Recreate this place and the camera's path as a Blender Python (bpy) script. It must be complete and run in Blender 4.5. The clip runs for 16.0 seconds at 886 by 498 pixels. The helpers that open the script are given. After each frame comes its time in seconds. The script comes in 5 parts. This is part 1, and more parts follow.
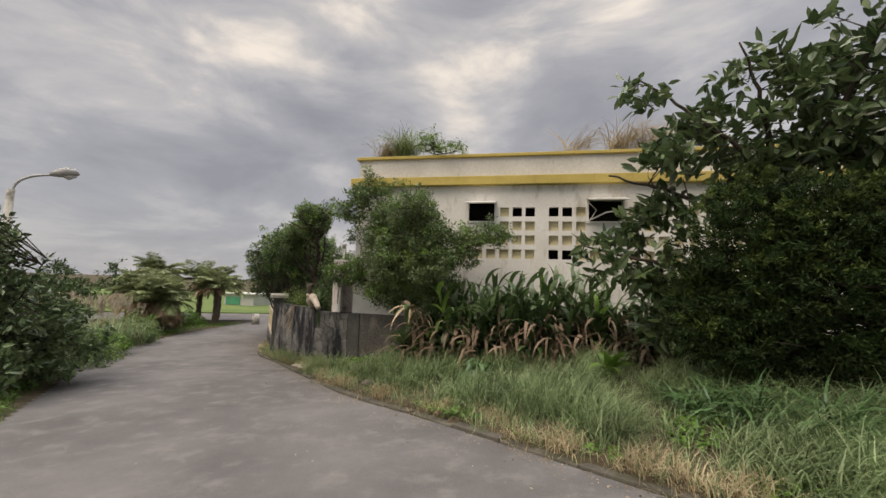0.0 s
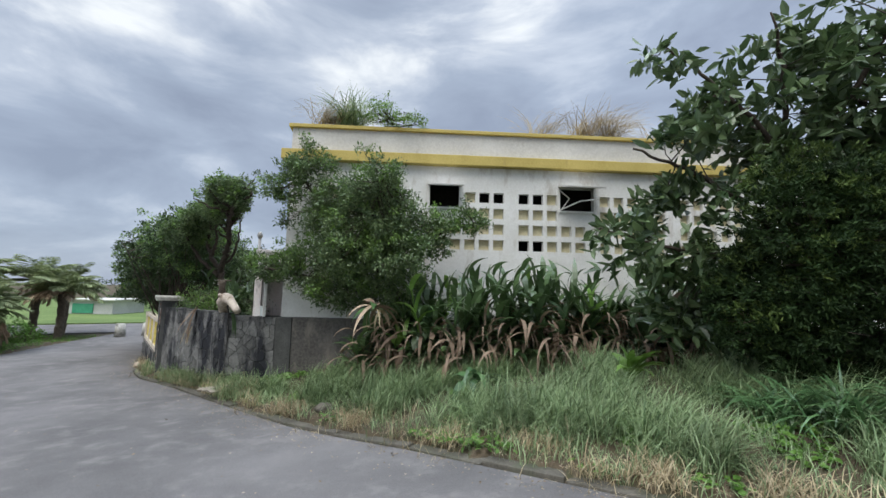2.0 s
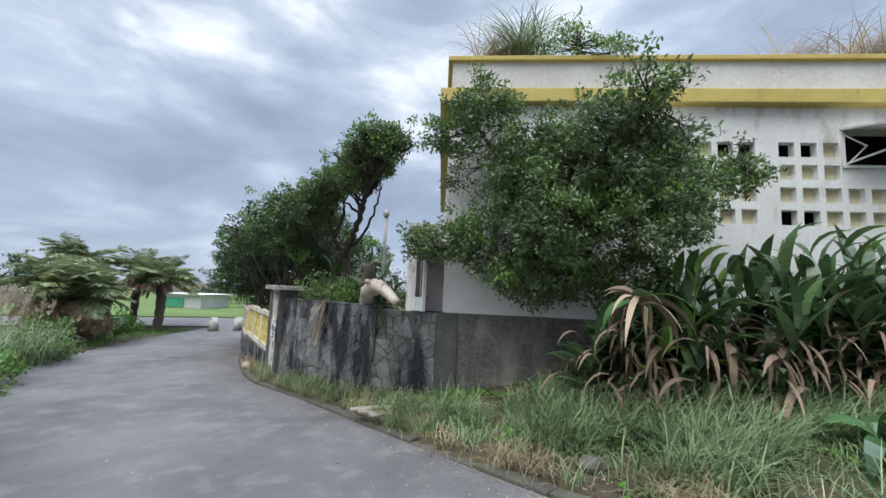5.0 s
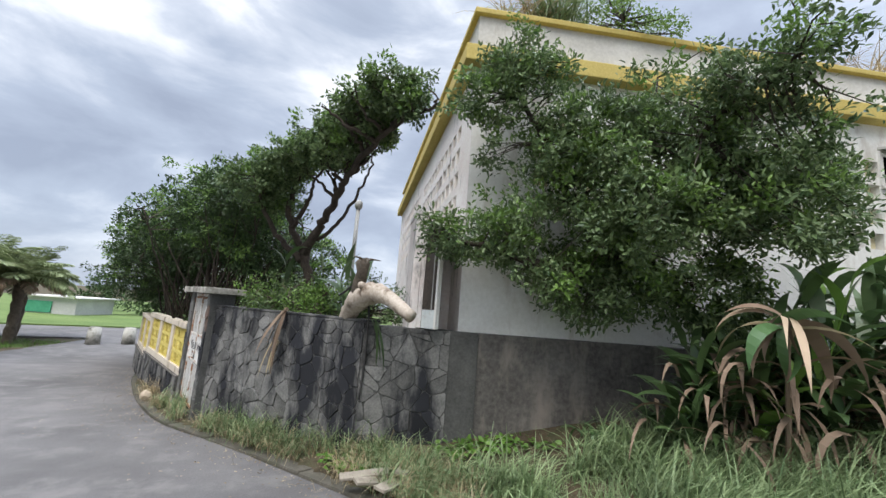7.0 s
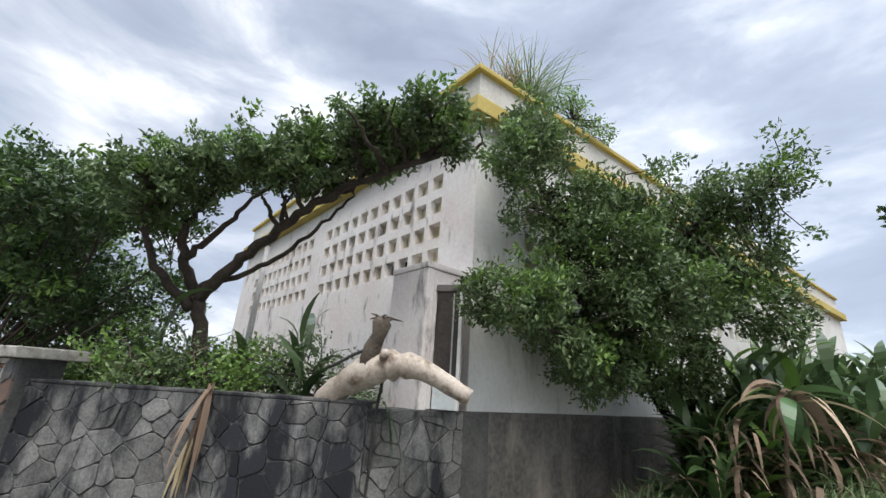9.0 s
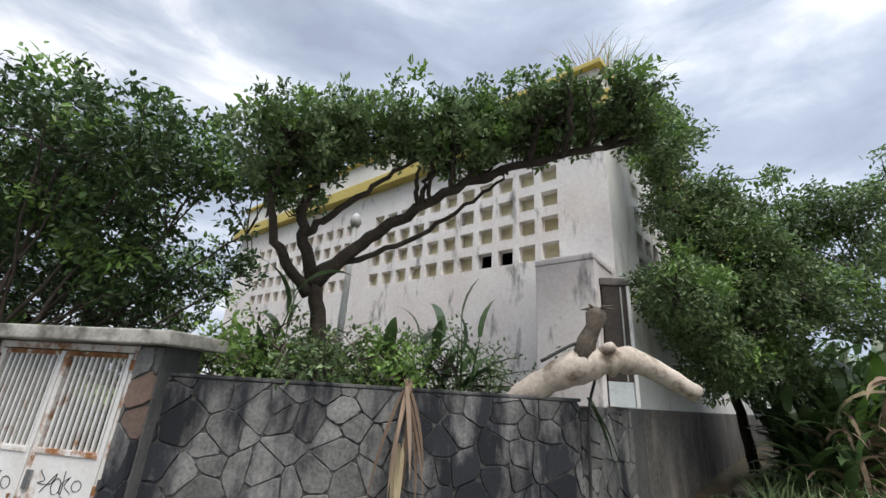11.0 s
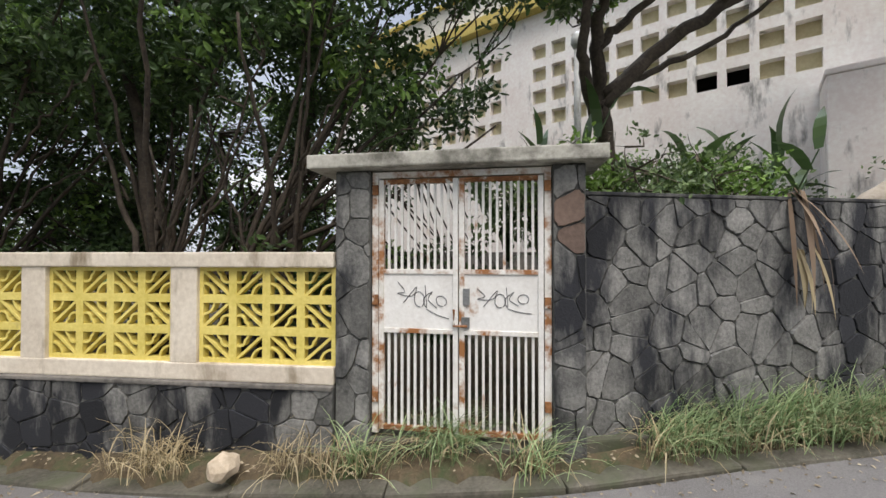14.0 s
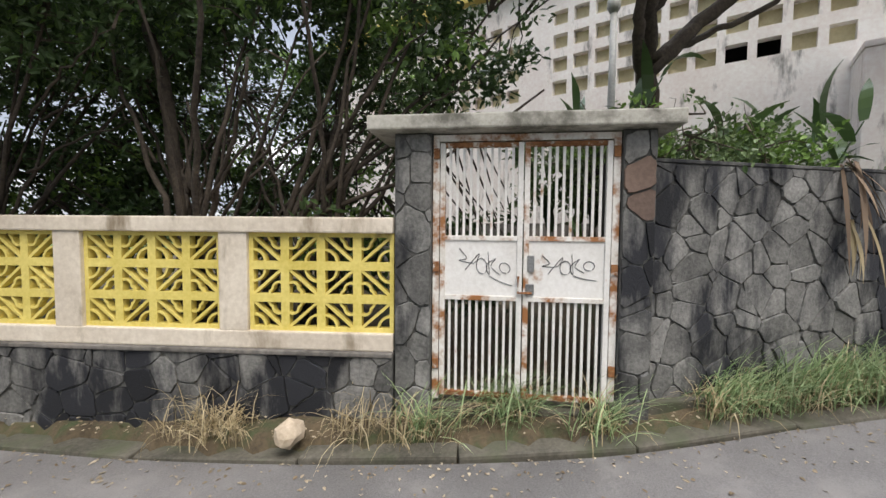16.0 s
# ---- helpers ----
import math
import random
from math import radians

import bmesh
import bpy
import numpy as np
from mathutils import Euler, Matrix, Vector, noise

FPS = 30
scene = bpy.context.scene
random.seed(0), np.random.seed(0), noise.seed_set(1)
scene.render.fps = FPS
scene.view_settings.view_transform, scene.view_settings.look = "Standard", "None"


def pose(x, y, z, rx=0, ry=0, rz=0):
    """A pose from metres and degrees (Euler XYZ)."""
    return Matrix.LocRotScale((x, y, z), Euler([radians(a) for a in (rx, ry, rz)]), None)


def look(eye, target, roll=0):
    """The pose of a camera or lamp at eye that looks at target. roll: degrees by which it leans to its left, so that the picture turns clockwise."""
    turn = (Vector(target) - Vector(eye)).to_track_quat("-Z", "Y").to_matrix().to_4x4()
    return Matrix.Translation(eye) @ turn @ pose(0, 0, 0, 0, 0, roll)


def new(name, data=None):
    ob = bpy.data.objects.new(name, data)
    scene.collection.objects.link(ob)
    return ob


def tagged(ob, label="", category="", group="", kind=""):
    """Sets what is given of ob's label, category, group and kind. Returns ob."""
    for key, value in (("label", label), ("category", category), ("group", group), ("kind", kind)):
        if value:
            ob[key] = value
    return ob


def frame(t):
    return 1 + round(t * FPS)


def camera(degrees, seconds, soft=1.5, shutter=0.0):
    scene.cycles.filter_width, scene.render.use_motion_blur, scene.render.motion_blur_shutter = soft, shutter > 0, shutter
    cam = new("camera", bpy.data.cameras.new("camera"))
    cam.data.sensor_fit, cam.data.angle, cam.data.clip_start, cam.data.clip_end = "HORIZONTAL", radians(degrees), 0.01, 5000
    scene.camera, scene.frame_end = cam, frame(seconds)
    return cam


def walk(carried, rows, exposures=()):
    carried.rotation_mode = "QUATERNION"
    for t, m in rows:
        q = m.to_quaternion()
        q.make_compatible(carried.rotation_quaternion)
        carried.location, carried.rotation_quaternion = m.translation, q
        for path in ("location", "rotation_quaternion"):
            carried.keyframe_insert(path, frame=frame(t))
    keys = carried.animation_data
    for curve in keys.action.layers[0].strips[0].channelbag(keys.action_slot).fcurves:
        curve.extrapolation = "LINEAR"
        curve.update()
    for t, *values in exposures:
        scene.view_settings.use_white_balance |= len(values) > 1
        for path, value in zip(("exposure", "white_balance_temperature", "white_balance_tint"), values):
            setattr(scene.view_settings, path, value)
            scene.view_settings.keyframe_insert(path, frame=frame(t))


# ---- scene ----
cam = camera(95.0, 16.0)
PATH = [
    (0, (0.048, -0.288, 1.767), (-0.36, 1.662, 1.944), 2.0),
    (0.5, (-0.408, 0.031, 1.712), (-0.703, 2.005, 1.854), 2.3),
    (1, (-0.823, 0.352, 1.688), (-0.961, 2.34, 1.861), 2.1),
    (1.5, (-1.203, 0.749, 1.617), (-1.254, 2.74, 1.804), 1.8),
    (2, (-1.594, 1.132, 1.56), (-1.495, 3.119, 1.767), 1.4),
    (2.5, (-1.968, 1.535, 1.507), (-1.799, 3.515, 1.734), 1.4),
    (3, (-2.372, 1.933, 1.456), (-2.167, 3.912, 1.668), 1.2),
    (3.5, (-2.82, 2.299, 1.416), (-2.666, 4.283, 1.612), 1.3),
    (4, (-3.245, 2.706, 1.388), (-3.255, 4.698, 1.567), 2.1),
    (4.5, (-3.696, 3.112, 1.314), (-3.785, 5.101, 1.498), 2.5),
    (5, (-4.09, 3.604, 1.25), (-4.255, 5.586, 1.462), 2.5),
    (7.5, (-5.85, 5.597, 1.13), (-5.4, 7.505, 1.525), 5.1),
    (8, (-6.41, 5.976, 1.13), (-5.69, 7.765, 1.66), 5.0),
    (10.5, (-8.602, 8.13, 1.064), (-7.285, 9.484, 1.722), 3.5),
    (11, (-8.952, 8.593, 0.951), (-7.593, 9.896, 1.625), 3.6),
    (11.5, (-9.303, 9.007, 0.895), (-7.814, 10.157, 1.571), 3.1),
    (12, (-9.611, 9.372, 0.862), (-8.012, 10.366, 1.538), 3.0),
    (12.5, (-9.899, 9.758, 0.817), (-8.228, 10.679, 1.415), 3.5),
    (13, (-10.214, 10.176, 0.695), (-8.552, 11.189, 1.154), 3.9),
    (13.5, (-10.429, 10.505, 0.625), (-8.912, 11.781, 0.894), 2.6),
    (14, (-10.65, 10.784, 0.572), (-9.189, 12.151, 0.596), -0.0),
    (14.5, (-10.774, 10.958, 0.541), (-9.328, 12.339, 0.48), -1.1),
    (15, (-10.813, 11.121, 0.526), (-9.35, 12.481, 0.412), -1.0),
    (15.5, (-10.895, 11.195, 0.518), (-9.404, 12.523, 0.393), -0.4),
    (16, (-10.979, 11.226, 0.519), (-9.461, 12.523, 0.414), 0.5),
]
# exposure follows the phone's own metering: dull and warm at first, then brighter and cooler
EXPO = [(0.0, 0.5, 8100, 14), (1.0, 0.6, 8000, 14), (1.6, 0.65, 6900, 10), (2.5, 0.86, 6250, 8), (5.0, 0.9, 6200, 8), (7.5, 1.12, 6600, 10), (10.5, 1.02, 6600, 10), (12.5, 1.04, 7000, 11), (14.0, 1.12, 7000, 11), (16.0, 1.12, 7000, 11)]
walk(cam, [(t, look(eye, target, roll)) for t, eye, target, roll in PATH], EXPO)

# ---------------------------------------------------------------- world and sun
world = bpy.data.worlds.new("overcast_sky")
scene.world = world
world.use_nodes = True
wn, wl = world.node_tree.nodes, world.node_tree.links
wn.clear()
w_out = wn.new("ShaderNodeOutputWorld")
w_bg = wn.new("ShaderNodeBackground")
w_sky = wn.new("ShaderNodeTexSky")
w_sky.sky_type, w_sky.sun_disc = "NISHITA", False
w_sky.sun_elevation, w_sky.sun_rotation = radians(58), radians(208)
w_tc = wn.new("ShaderNodeTexCoord")
w_sep = wn.new("ShaderNodeSeparateXYZ")
wl.new(w_tc.outputs["Generated"], w_sep.inputs[0])
w_map = wn.new("ShaderNodeMapping")
w_map.inputs["Rotation"].default_value = (radians(4), radians(-6), radians(35))
w_map.inputs["Scale"].default_value = (1.0, 1.0, 2.7)
wl.new(w_tc.outputs["Generated"], w_map.inputs["Vector"])
w_n1, w_n2 = wn.new("ShaderNodeTexNoise"), wn.new("ShaderNodeTexNoise")
for nd, sc, de, ro, di in ((w_n1, 3.1, 8, 0.56, 0.35), (w_n2, 1.25, 3, 0.5, 0.4)):
    nd.inputs["Scale"].default_value, nd.inputs["Detail"].default_value = sc, de
    nd.inputs["Roughness"].default_value, nd.inputs["Distortion"].default_value = ro, di
    wl.new(w_map.outputs[0], nd.inputs["Vector"])
w_mixn = wn.new("ShaderNodeMath")
w_mixn.operation = "MULTIPLY_ADD"
w_mixn.inputs[1].default_value = 0.6
wl.new(w_n2.outputs["Fac"], w_mixn.inputs[0])
w_half = wn.new("ShaderNodeMath")
w_half.operation = "MULTIPLY"
w_half.inputs[1].default_value = 0.55
wl.new(w_n1.outputs["Fac"], w_half.inputs[0])
wl.new(w_half.outputs[0], w_mixn.inputs[2])
w_ramp = wn.new("ShaderNodeValToRGB")
w_ramp.color_ramp.elements[0].position, w_ramp.color_ramp.elements[0].color = 0.43, (0.19, 0.22, 0.285, 1)
w_ramp.color_ramp.elements[1].position, w_ramp.color_ramp.elements[1].color = 0.72, (0.6, 0.615, 0.63, 1)
e = w_ramp.color_ramp.elements.new(0.55)
e.color = (0.25, 0.288, 0.36, 1)
e = w_ramp.color_ramp.elements.new(0.63)
e.color = (0.355, 0.39, 0.455, 1)
wl.new(w_mixn.outputs[0], w_ramp.inputs[0])
w_scale = wn.new("ShaderNodeMix")
w_scale.data_type, w_scale.blend_type = "RGBA", "MIX"
w_scale.inputs["Factor"].default_value = 0.93
w_skyk = wn.new("ShaderNodeVectorMath")
w_skyk.operation = "SCALE"
w_skyk.inputs["Scale"].default_value = 0.10
wl.new(w_sky.outputs[0], w_skyk.inputs[0])
wl.new(w_skyk.outputs[0], w_scale.inputs["A"])
wl.new(w_ramp.outputs[0], w_scale.inputs["B"])
wl.new(w_scale.outputs["Result"], w_bg.inputs["Color"])
# overcast sky grows eightfold brighter towards the zenith, added unseen to light the ground
w_zen = wn.new("ShaderNodeMapRange")
w_zen.interpolation_type = "SMOOTHSTEP"
w_zen.inputs["From Min"].default_value, w_zen.inputs["From Max"].default_value = 0.78, 1.0
w_zen.inputs["To Min"].default_value, w_zen.inputs["To Max"].default_value = 1.0, 8.0
wl.new(w_sep.outputs["Z"], w_zen.inputs["Value"])
# and towards the veiled sun in the south-east
w_dot = wn.new("ShaderNodeVectorMath")
w_dot.operation = "DOT_PRODUCT"
w_dot.inputs[1].default_value = (0.88, 0.02, 0.46)
wl.new(w_tc.outputs["Generated"], w_dot.inputs[0])
w_glow = wn.new("ShaderNodeMapRange")
w_glow.interpolation_type = "SMOOTHSTEP"
w_glow.inputs["From Min"].default_value, w_glow.inputs["From Max"].default_value = 0.15, 1.0
w_glow.inputs["To Min"].default_value, w_glow.inputs["To Max"].default_value = 1.0, 1.18
wl.new(w_dot.outputs["Value"], w_glow.inputs["Value"])
w_str = wn.new("ShaderNodeMath")
w_str.operation = "MULTIPLY"
wl.new(w_zen.outputs[0], w_str.inputs[0])
wl.new(w_glow.outputs[0], w_str.inputs[1])
wl.new(w_str.outputs[0], w_bg.inputs["Strength"])
wl.new(w_bg.outputs[0], w_out.inputs[0])

sun_data = bpy.data.lights.new("sun", "SUN")
sun_data.energy, sun_data.angle, sun_data.color = 1.5, radians(40), (1.0, 0.96, 0.9)
sun = new("sun", sun_data)
sun.matrix_world = look((-12, -22, 40), (0, 0, 0))


# ---------------------------------------------------------------- materials
def mat_noise(name, dark, light, scale=4.0, fine=40.0, rough=0.85, bump=0.3, spots=None, spot_at=(0.58, 0.7), spot_scale=1.5,
              streak=False, per_object=0.0, metal=0.0, dist=0.006):
    """Two scales of colour variation, optional spots or downward streaks of a third colour, and fine relief."""
    m = bpy.data.materials.new(name)
    m.use_nodes = True
    n, l = m.node_tree.nodes, m.node_tree.links
    b = n["Principled BSDF"]
    b.inputs["Roughness"].default_value, b.inputs["Metallic"].default_value = rough, metal
    b.inputs["Specular IOR Level"].default_value = 0.3
    tc = n.new("ShaderNodeTexCoord")
    geo = n.new("ShaderNodeNewGeometry")
    big, small = n.new("ShaderNodeTexNoise"), n.new("ShaderNodeTexNoise")
    for nd, sc in ((big, scale), (small, fine)):
        nd.inputs["Scale"].default_value, nd.inputs["Detail"].default_value = sc, 5
        nd.inputs["Roughness"].default_value = 0.6
        l.new(geo.outputs["Position"], nd.inputs["Vector"])
    mul = n.new("ShaderNodeMath")
    mul.operation = "MULTIPLY_ADD"
    mul.inputs[1].default_value = 0.45
    l.new(small.outputs["Fac"], mul.inputs[0])
    sc2 = n.new("ShaderNodeMath")
    sc2.operation = "MULTIPLY"
    sc2.inputs[1].default_value = 0.55
    l.new(big.outputs["Fac"], sc2.inputs[0])
    l.new(sc2.outputs[0], mul.inputs[2])
    ramp = n.new("ShaderNodeValToRGB")
    ramp.color_ramp.elements[0].position, ramp.color_ramp.elements[0].color = 0.36, (*dark, 1)
    ramp.color_ramp.elements[1].position, ramp.color_ramp.elements[1].color = 0.64, (*light, 1)
    l.new(mul.outputs[0], ramp.inputs[0])
    col = ramp.outputs[0]
    if spots:
        sp = n.new("ShaderNodeTexNoise")
        sp.inputs["Scale"].default_value, sp.inputs["Detail"].default_value = spot_scale, 6
        sp.inputs["Roughness"].default_value = 0.65
        mp = n.new("ShaderNodeMapping")
        mp.inputs["Scale"].default_value = (1.9, 1.9, 0.6) if streak else (1, 1, 1)
        l.new(geo.outputs["Position"], mp.inputs["Vector"])
        l.new(mp.outputs[0], sp.inputs["Vector"])
        r2 = n.new("ShaderNodeValToRGB")
        r2.color_ramp.elements[0].position, r2.color_ramp.elements[1].position = spot_at
        l.new(sp.outputs["Fac"], r2.inputs[0])
        mx = n.new("ShaderNodeMix")
        mx.data_type = "RGBA"
        l.new(r2.outputs[0], mx.inputs["Factor"])
        l.new(col, mx.inputs["A"])
        mx.inputs["B"].default_value = (*spots, 1)
        col = mx.outputs["Result"]
    if per_object:
        oi = n.new("ShaderNodeObjectInfo")
        hs = n.new("ShaderNodeHueSaturation")
        mr = n.new("ShaderNodeMapRange")
        mr.inputs["To Min"].default_value, mr.inputs["To Max"].default_value = 1 - per_object, 1 + per_object
        l.new(oi.outputs["Random"], mr.inputs["Value"])
        l.new(mr.outputs[0], hs.inputs["Value"])
        l.new(col, hs.inputs["Color"])
        col = hs.outputs[0]
    l.new(col, b.inputs["Base Color"])
    bp = n.new("ShaderNodeBump")
    bp.inputs["Strength"].default_value, bp.inputs["Distance"].default_value = bump, dist
    l.new(small.outputs["Fac"], bp.inputs["Height"])
    l.new(bp.outputs[0], b.inputs["Normal"])
    return m


def mat_leaf(name, dark, light, rough=0.45, through_light=0.25, spec=0.4):
    """Leaf tissue: each leaf its own shade, some light passing through."""
    m = bpy.data.materials.new(name)
    m.use_nodes = True
    n, l = m.node_tree.nodes, m.node_tree.links
    b, out = n["Principled BSDF"], n["Material Output"]
    geo = n.new("ShaderNodeNewGeometry")
    ramp = n.new("ShaderNodeValToRGB")
    ramp.color_ramp.elements[0].color, ramp.color_ramp.elements[1].color = (*dark, 1), (*light, 1)
    l.new(geo.outputs["Random Per Island"], ramp.inputs[0])
    no = n.new("ShaderNodeTexNoise")
    no.inputs["Scale"].default_value = 1.3
    l.new(geo.outputs["Position"], no.inputs["Vector"])
    mr = n.new("ShaderNodeMapRange")
    mr.inputs["From Min"].default_value, mr.inputs["From Max"].default_value = 0.3, 0.7
    mr.inputs["To Min"].default_value, mr.inputs["To Max"].default_value = 0.7, 1.3
    l.new(no.outputs["Fac"], mr.inputs["Value"])
    hs = n.new("ShaderNodeHueSaturation")
    l.new(ramp.outputs[0], hs.inputs["Color"])
    l.new(mr.outputs[0], hs.inputs["Value"])
    l.new(hs.outputs[0], b.inputs["Base Color"])
    b.inputs["Roughness"].default_value = rough
    b.inputs["Specular IOR Level"].default_value = spec
    tr = n.new("ShaderNodeBsdfTranslucent")
    l.new(hs.outputs[0], tr.inputs["Color"])
    mx = n.new("ShaderNodeMixShader")
    mx.inputs[0].default_value = through_light
    l.new(b.outputs[0], mx.inputs[1])
    l.new(tr.outputs[0], mx.inputs[2])
    l.new(mx.outputs[0], out.inputs["Surface"])
    return m


M_ASPHALT = mat_noise("asphalt", (0.085, 0.081, 0.079), (0.185, 0.176, 0.171), 0.6, 110, 0.9, 0.7, (0.2, 0.188, 0.178), (0.52, 0.78), 2.4)
M_PATCH = mat_noise("cement_patch", (0.2, 0.19, 0.18), (0.32, 0.3, 0.28), 4, 50, 0.9, 0.4)
M_SOIL = mat_noise("soil", (0.045, 0.035, 0.022), (0.12, 0.09, 0.055), 2.5, 30, 0.95, 0.6, (0.05, 0.062, 0.028), (0.5, 0.66), 4.5, dist=0.03)
M_MEADOW = mat_noise("meadow", (0.07, 0.12, 0.03), (0.16, 0.21, 0.07), 0.3, 12, 0.95, 0.6, dist=0.03)
M_KERB = mat_noise("mossy_concrete", (0.05, 0.047, 0.036), (0.135, 0.122, 0.098), 3, 40, 0.9, 0.5, (0.07, 0.08, 0.045), (0.5, 0.7), 2.5)
M_WHITE = mat_noise("weathered_white_paint", (0.64, 0.63, 0.59), (0.78, 0.775, 0.75), 1.2, 25, 0.8, 0.25, (0.42, 0.37, 0.31), (0.55, 0.76), 1.6, True)
M_WESTWALL = mat_noise("mildewed_white_paint", (0.68, 0.6, 0.57), (0.82, 0.8, 0.77), 1.2, 22, 0.85, 0.35, (0.15, 0.145, 0.14), (0.56, 0.7), 2.2, True)
M_PARAPET = mat_noise("grey_stained_plaster", (0.5, 0.485, 0.45), (0.68, 0.665, 0.63), 0.8, 25, 0.85, 0.3, (0.3, 0.25, 0.2), (0.63, 0.78), 1.1, True)
M_YELLOW = mat_noise("ochre_yellow_paint", (0.42, 0.32, 0.085), (0.58, 0.46, 0.15), 1.5, 30, 0.75, 0.25, (0.3, 0.22, 0.08), (0.62, 0.78), 2.0, True)
M_NICHE = mat_noise("pale_yellow_plaster", (0.55, 0.49, 0.3), (0.7, 0.64, 0.44), 2, 30, 0.85, 0.2)
# near black put in for the shade inside the building
M_DARK = mat_noise("interior_shade_black", (0.012, 0.011, 0.01), (0.03, 0.027, 0.024), 2, 20, 0.95, 0.1)
M_PLINTH = mat_noise("blackened_concrete", (0.06, 0.056, 0.052), (0.2, 0.185, 0.168), 1.2, 18, 0.9, 0.7, (0.26, 0.23, 0.2), (0.5, 0.68), 1.6, True)
M_MORTAR = mat_noise("grey_mortar", (0.055, 0.055, 0.052), (0.12, 0.12, 0.113), 3, 40, 0.9, 0.4)
M_STONE = mat_noise("grey_wall_stone", (0.085, 0.085, 0.081), (0.235, 0.23, 0.218), 5, 45, 0.8, 0.8, (0.02, 0.021, 0.025), (0.45, 0.56), 1.1, True, 0.32)
M_STONE_RED = mat_noise("reddish_wall_stone", (0.1, 0.07, 0.058), (0.18, 0.125, 0.1), 2, 30, 0.8, 0.4, per_object=0.2)
M_CREAM = mat_noise("cream_painted_concrete", (0.5, 0.43, 0.35), (0.7, 0.63, 0.53), 2, 25, 0.8, 0.3, (0.25, 0.2, 0.14), (0.55, 0.72), 1.9, True)
M_VENT = mat_noise("lemon_yellow_paint", (0.56, 0.45, 0.1), (0.74, 0.62, 0.2), 3, 35, 0.7, 0.25, (0.35, 0.27, 0.1), (0.62, 0.75), 4)
M_CAP = mat_noise("weathered_cement_cap", (0.3, 0.29, 0.25), (0.5, 0.48, 0.43), 2.5, 30, 0.9, 0.4, (0.13, 0.125, 0.105), (0.5, 0.66), 3)
M_GATE = mat_noise("rusting_white_gate_paint", (0.62, 0.6, 0.57), (0.78, 0.77, 0.75), 3, 40, 0.55, 0.2, (0.36, 0.2, 0.11), (0.6, 0.7), 5)
M_GATE_R = mat_noise("badly_rusted_white_paint", (0.6, 0.57, 0.52), (0.76, 0.74, 0.71), 5, 40, 0.6, 0.3, (0.3, 0.13, 0.05), (0.46, 0.58), 5.5)
M_RUST = mat_noise("rust", (0.13, 0.05, 0.02), (0.34, 0.16, 0.07), 12, 60, 0.85, 0.5, (0.6, 0.57, 0.52), (0.55, 0.62), 9)
M_STEEL = mat_noise("tarnished_steel", (0.2, 0.2, 0.2), (0.42, 0.42, 0.42), 10, 60, 0.45, 0.2, metal=0.9)
M_INK = mat_noise("black_marker", (0.02, 0.02, 0.025), (0.05, 0.05, 0.06), 8, 40, 0.6, 0.0)
M_BARK = mat_noise("grey_brown_bark", (0.055, 0.045, 0.035), (0.16, 0.13, 0.1), 5, 35, 0.9, 0.7, (0.2, 0.19, 0.16), (0.6, 0.7), 3, dist=0.015)
M_DARKBARK = mat_noise("dark_bark", (0.028, 0.022, 0.018), (0.085, 0.068, 0.052), 6, 40, 0.9, 0.7, dist=0.012)
M_LOG = mat_noise("debarked_pale_wood", (0.34, 0.28, 0.22), (0.58, 0.51, 0.43), 3, 30, 0.8, 0.4, (0.17, 0.125, 0.09), (0.53, 0.66), 5)
M_DOOR = mat_noise("dark_door_wood", (0.03, 0.026, 0.022), (0.075, 0.062, 0.052), 3, 30, 0.7, 0.3)
M_IRON = mat_noise("black_iron", (0.015, 0.015, 0.016), (0.05, 0.047, 0.045), 8, 40, 0.6, 0.3)
M_LAMP = mat_noise("lamp_metal", (0.28, 0.28, 0.27), (0.42, 0.42, 0.4), 5, 40, 0.5, 0.2)
M_GLASSY = mat_noise("lamp_lens", (0.45, 0.46, 0.45), (0.6, 0.6, 0.58), 5, 40, 0.2, 0.05)
M_ORANGE = mat_noise("orange_paint", (0.5, 0.12, 0.04), (0.62, 0.18, 0.06), 5, 40, 0.6, 0.1)
M_BOARD = mat_noise("grey_weathered_board", (0.2, 0.17, 0.13), (0.36, 0.32, 0.26), 6, 50, 0.9, 0.4)
M_PALESTONE = mat_noise("pale_stone", (0.35, 0.28, 0.2), (0.52, 0.43, 0.33), 8, 40, 0.9, 0.4)
M_FARWALL = mat_noise("far_white_wall", (0.45, 0.45, 0.44), (0.6, 0.6, 0.58), 0.6, 8, 0.85, 0.1)
M_PALEBLUE = mat_noise("faded_pale_blue_paint", (0.5, 0.56, 0.57), (0.66, 0.7, 0.7), 3, 30, 0.7, 0.2, (0.35, 0.3, 0.25), (0.6, 0.72), 5)
M_FARGREEN = mat_noise("far_green_sheet", (0.05, 0.25, 0.15), (0.08, 0.33, 0.2), 1, 8, 0.7, 0.1)
M_LITTER = mat_leaf("dry_litter", (0.14, 0.1, 0.06), (0.4, 0.34, 0.25), 0.8, 0.1, 0.2)
M_YLEAF = mat_leaf("yellow_fallen_leaf", (0.4, 0.32, 0.05), (0.5, 0.42, 0.12), 0.6, 0.1)
# both ficus greens are raised to carry the sky's sheen on glossy leaves
M_FICUS = mat_leaf("ficus_leaf", (0.05, 0.092, 0.034), (0.2, 0.275, 0.115), 0.4)
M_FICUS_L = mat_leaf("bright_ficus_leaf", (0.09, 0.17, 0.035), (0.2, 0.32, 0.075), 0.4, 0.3)
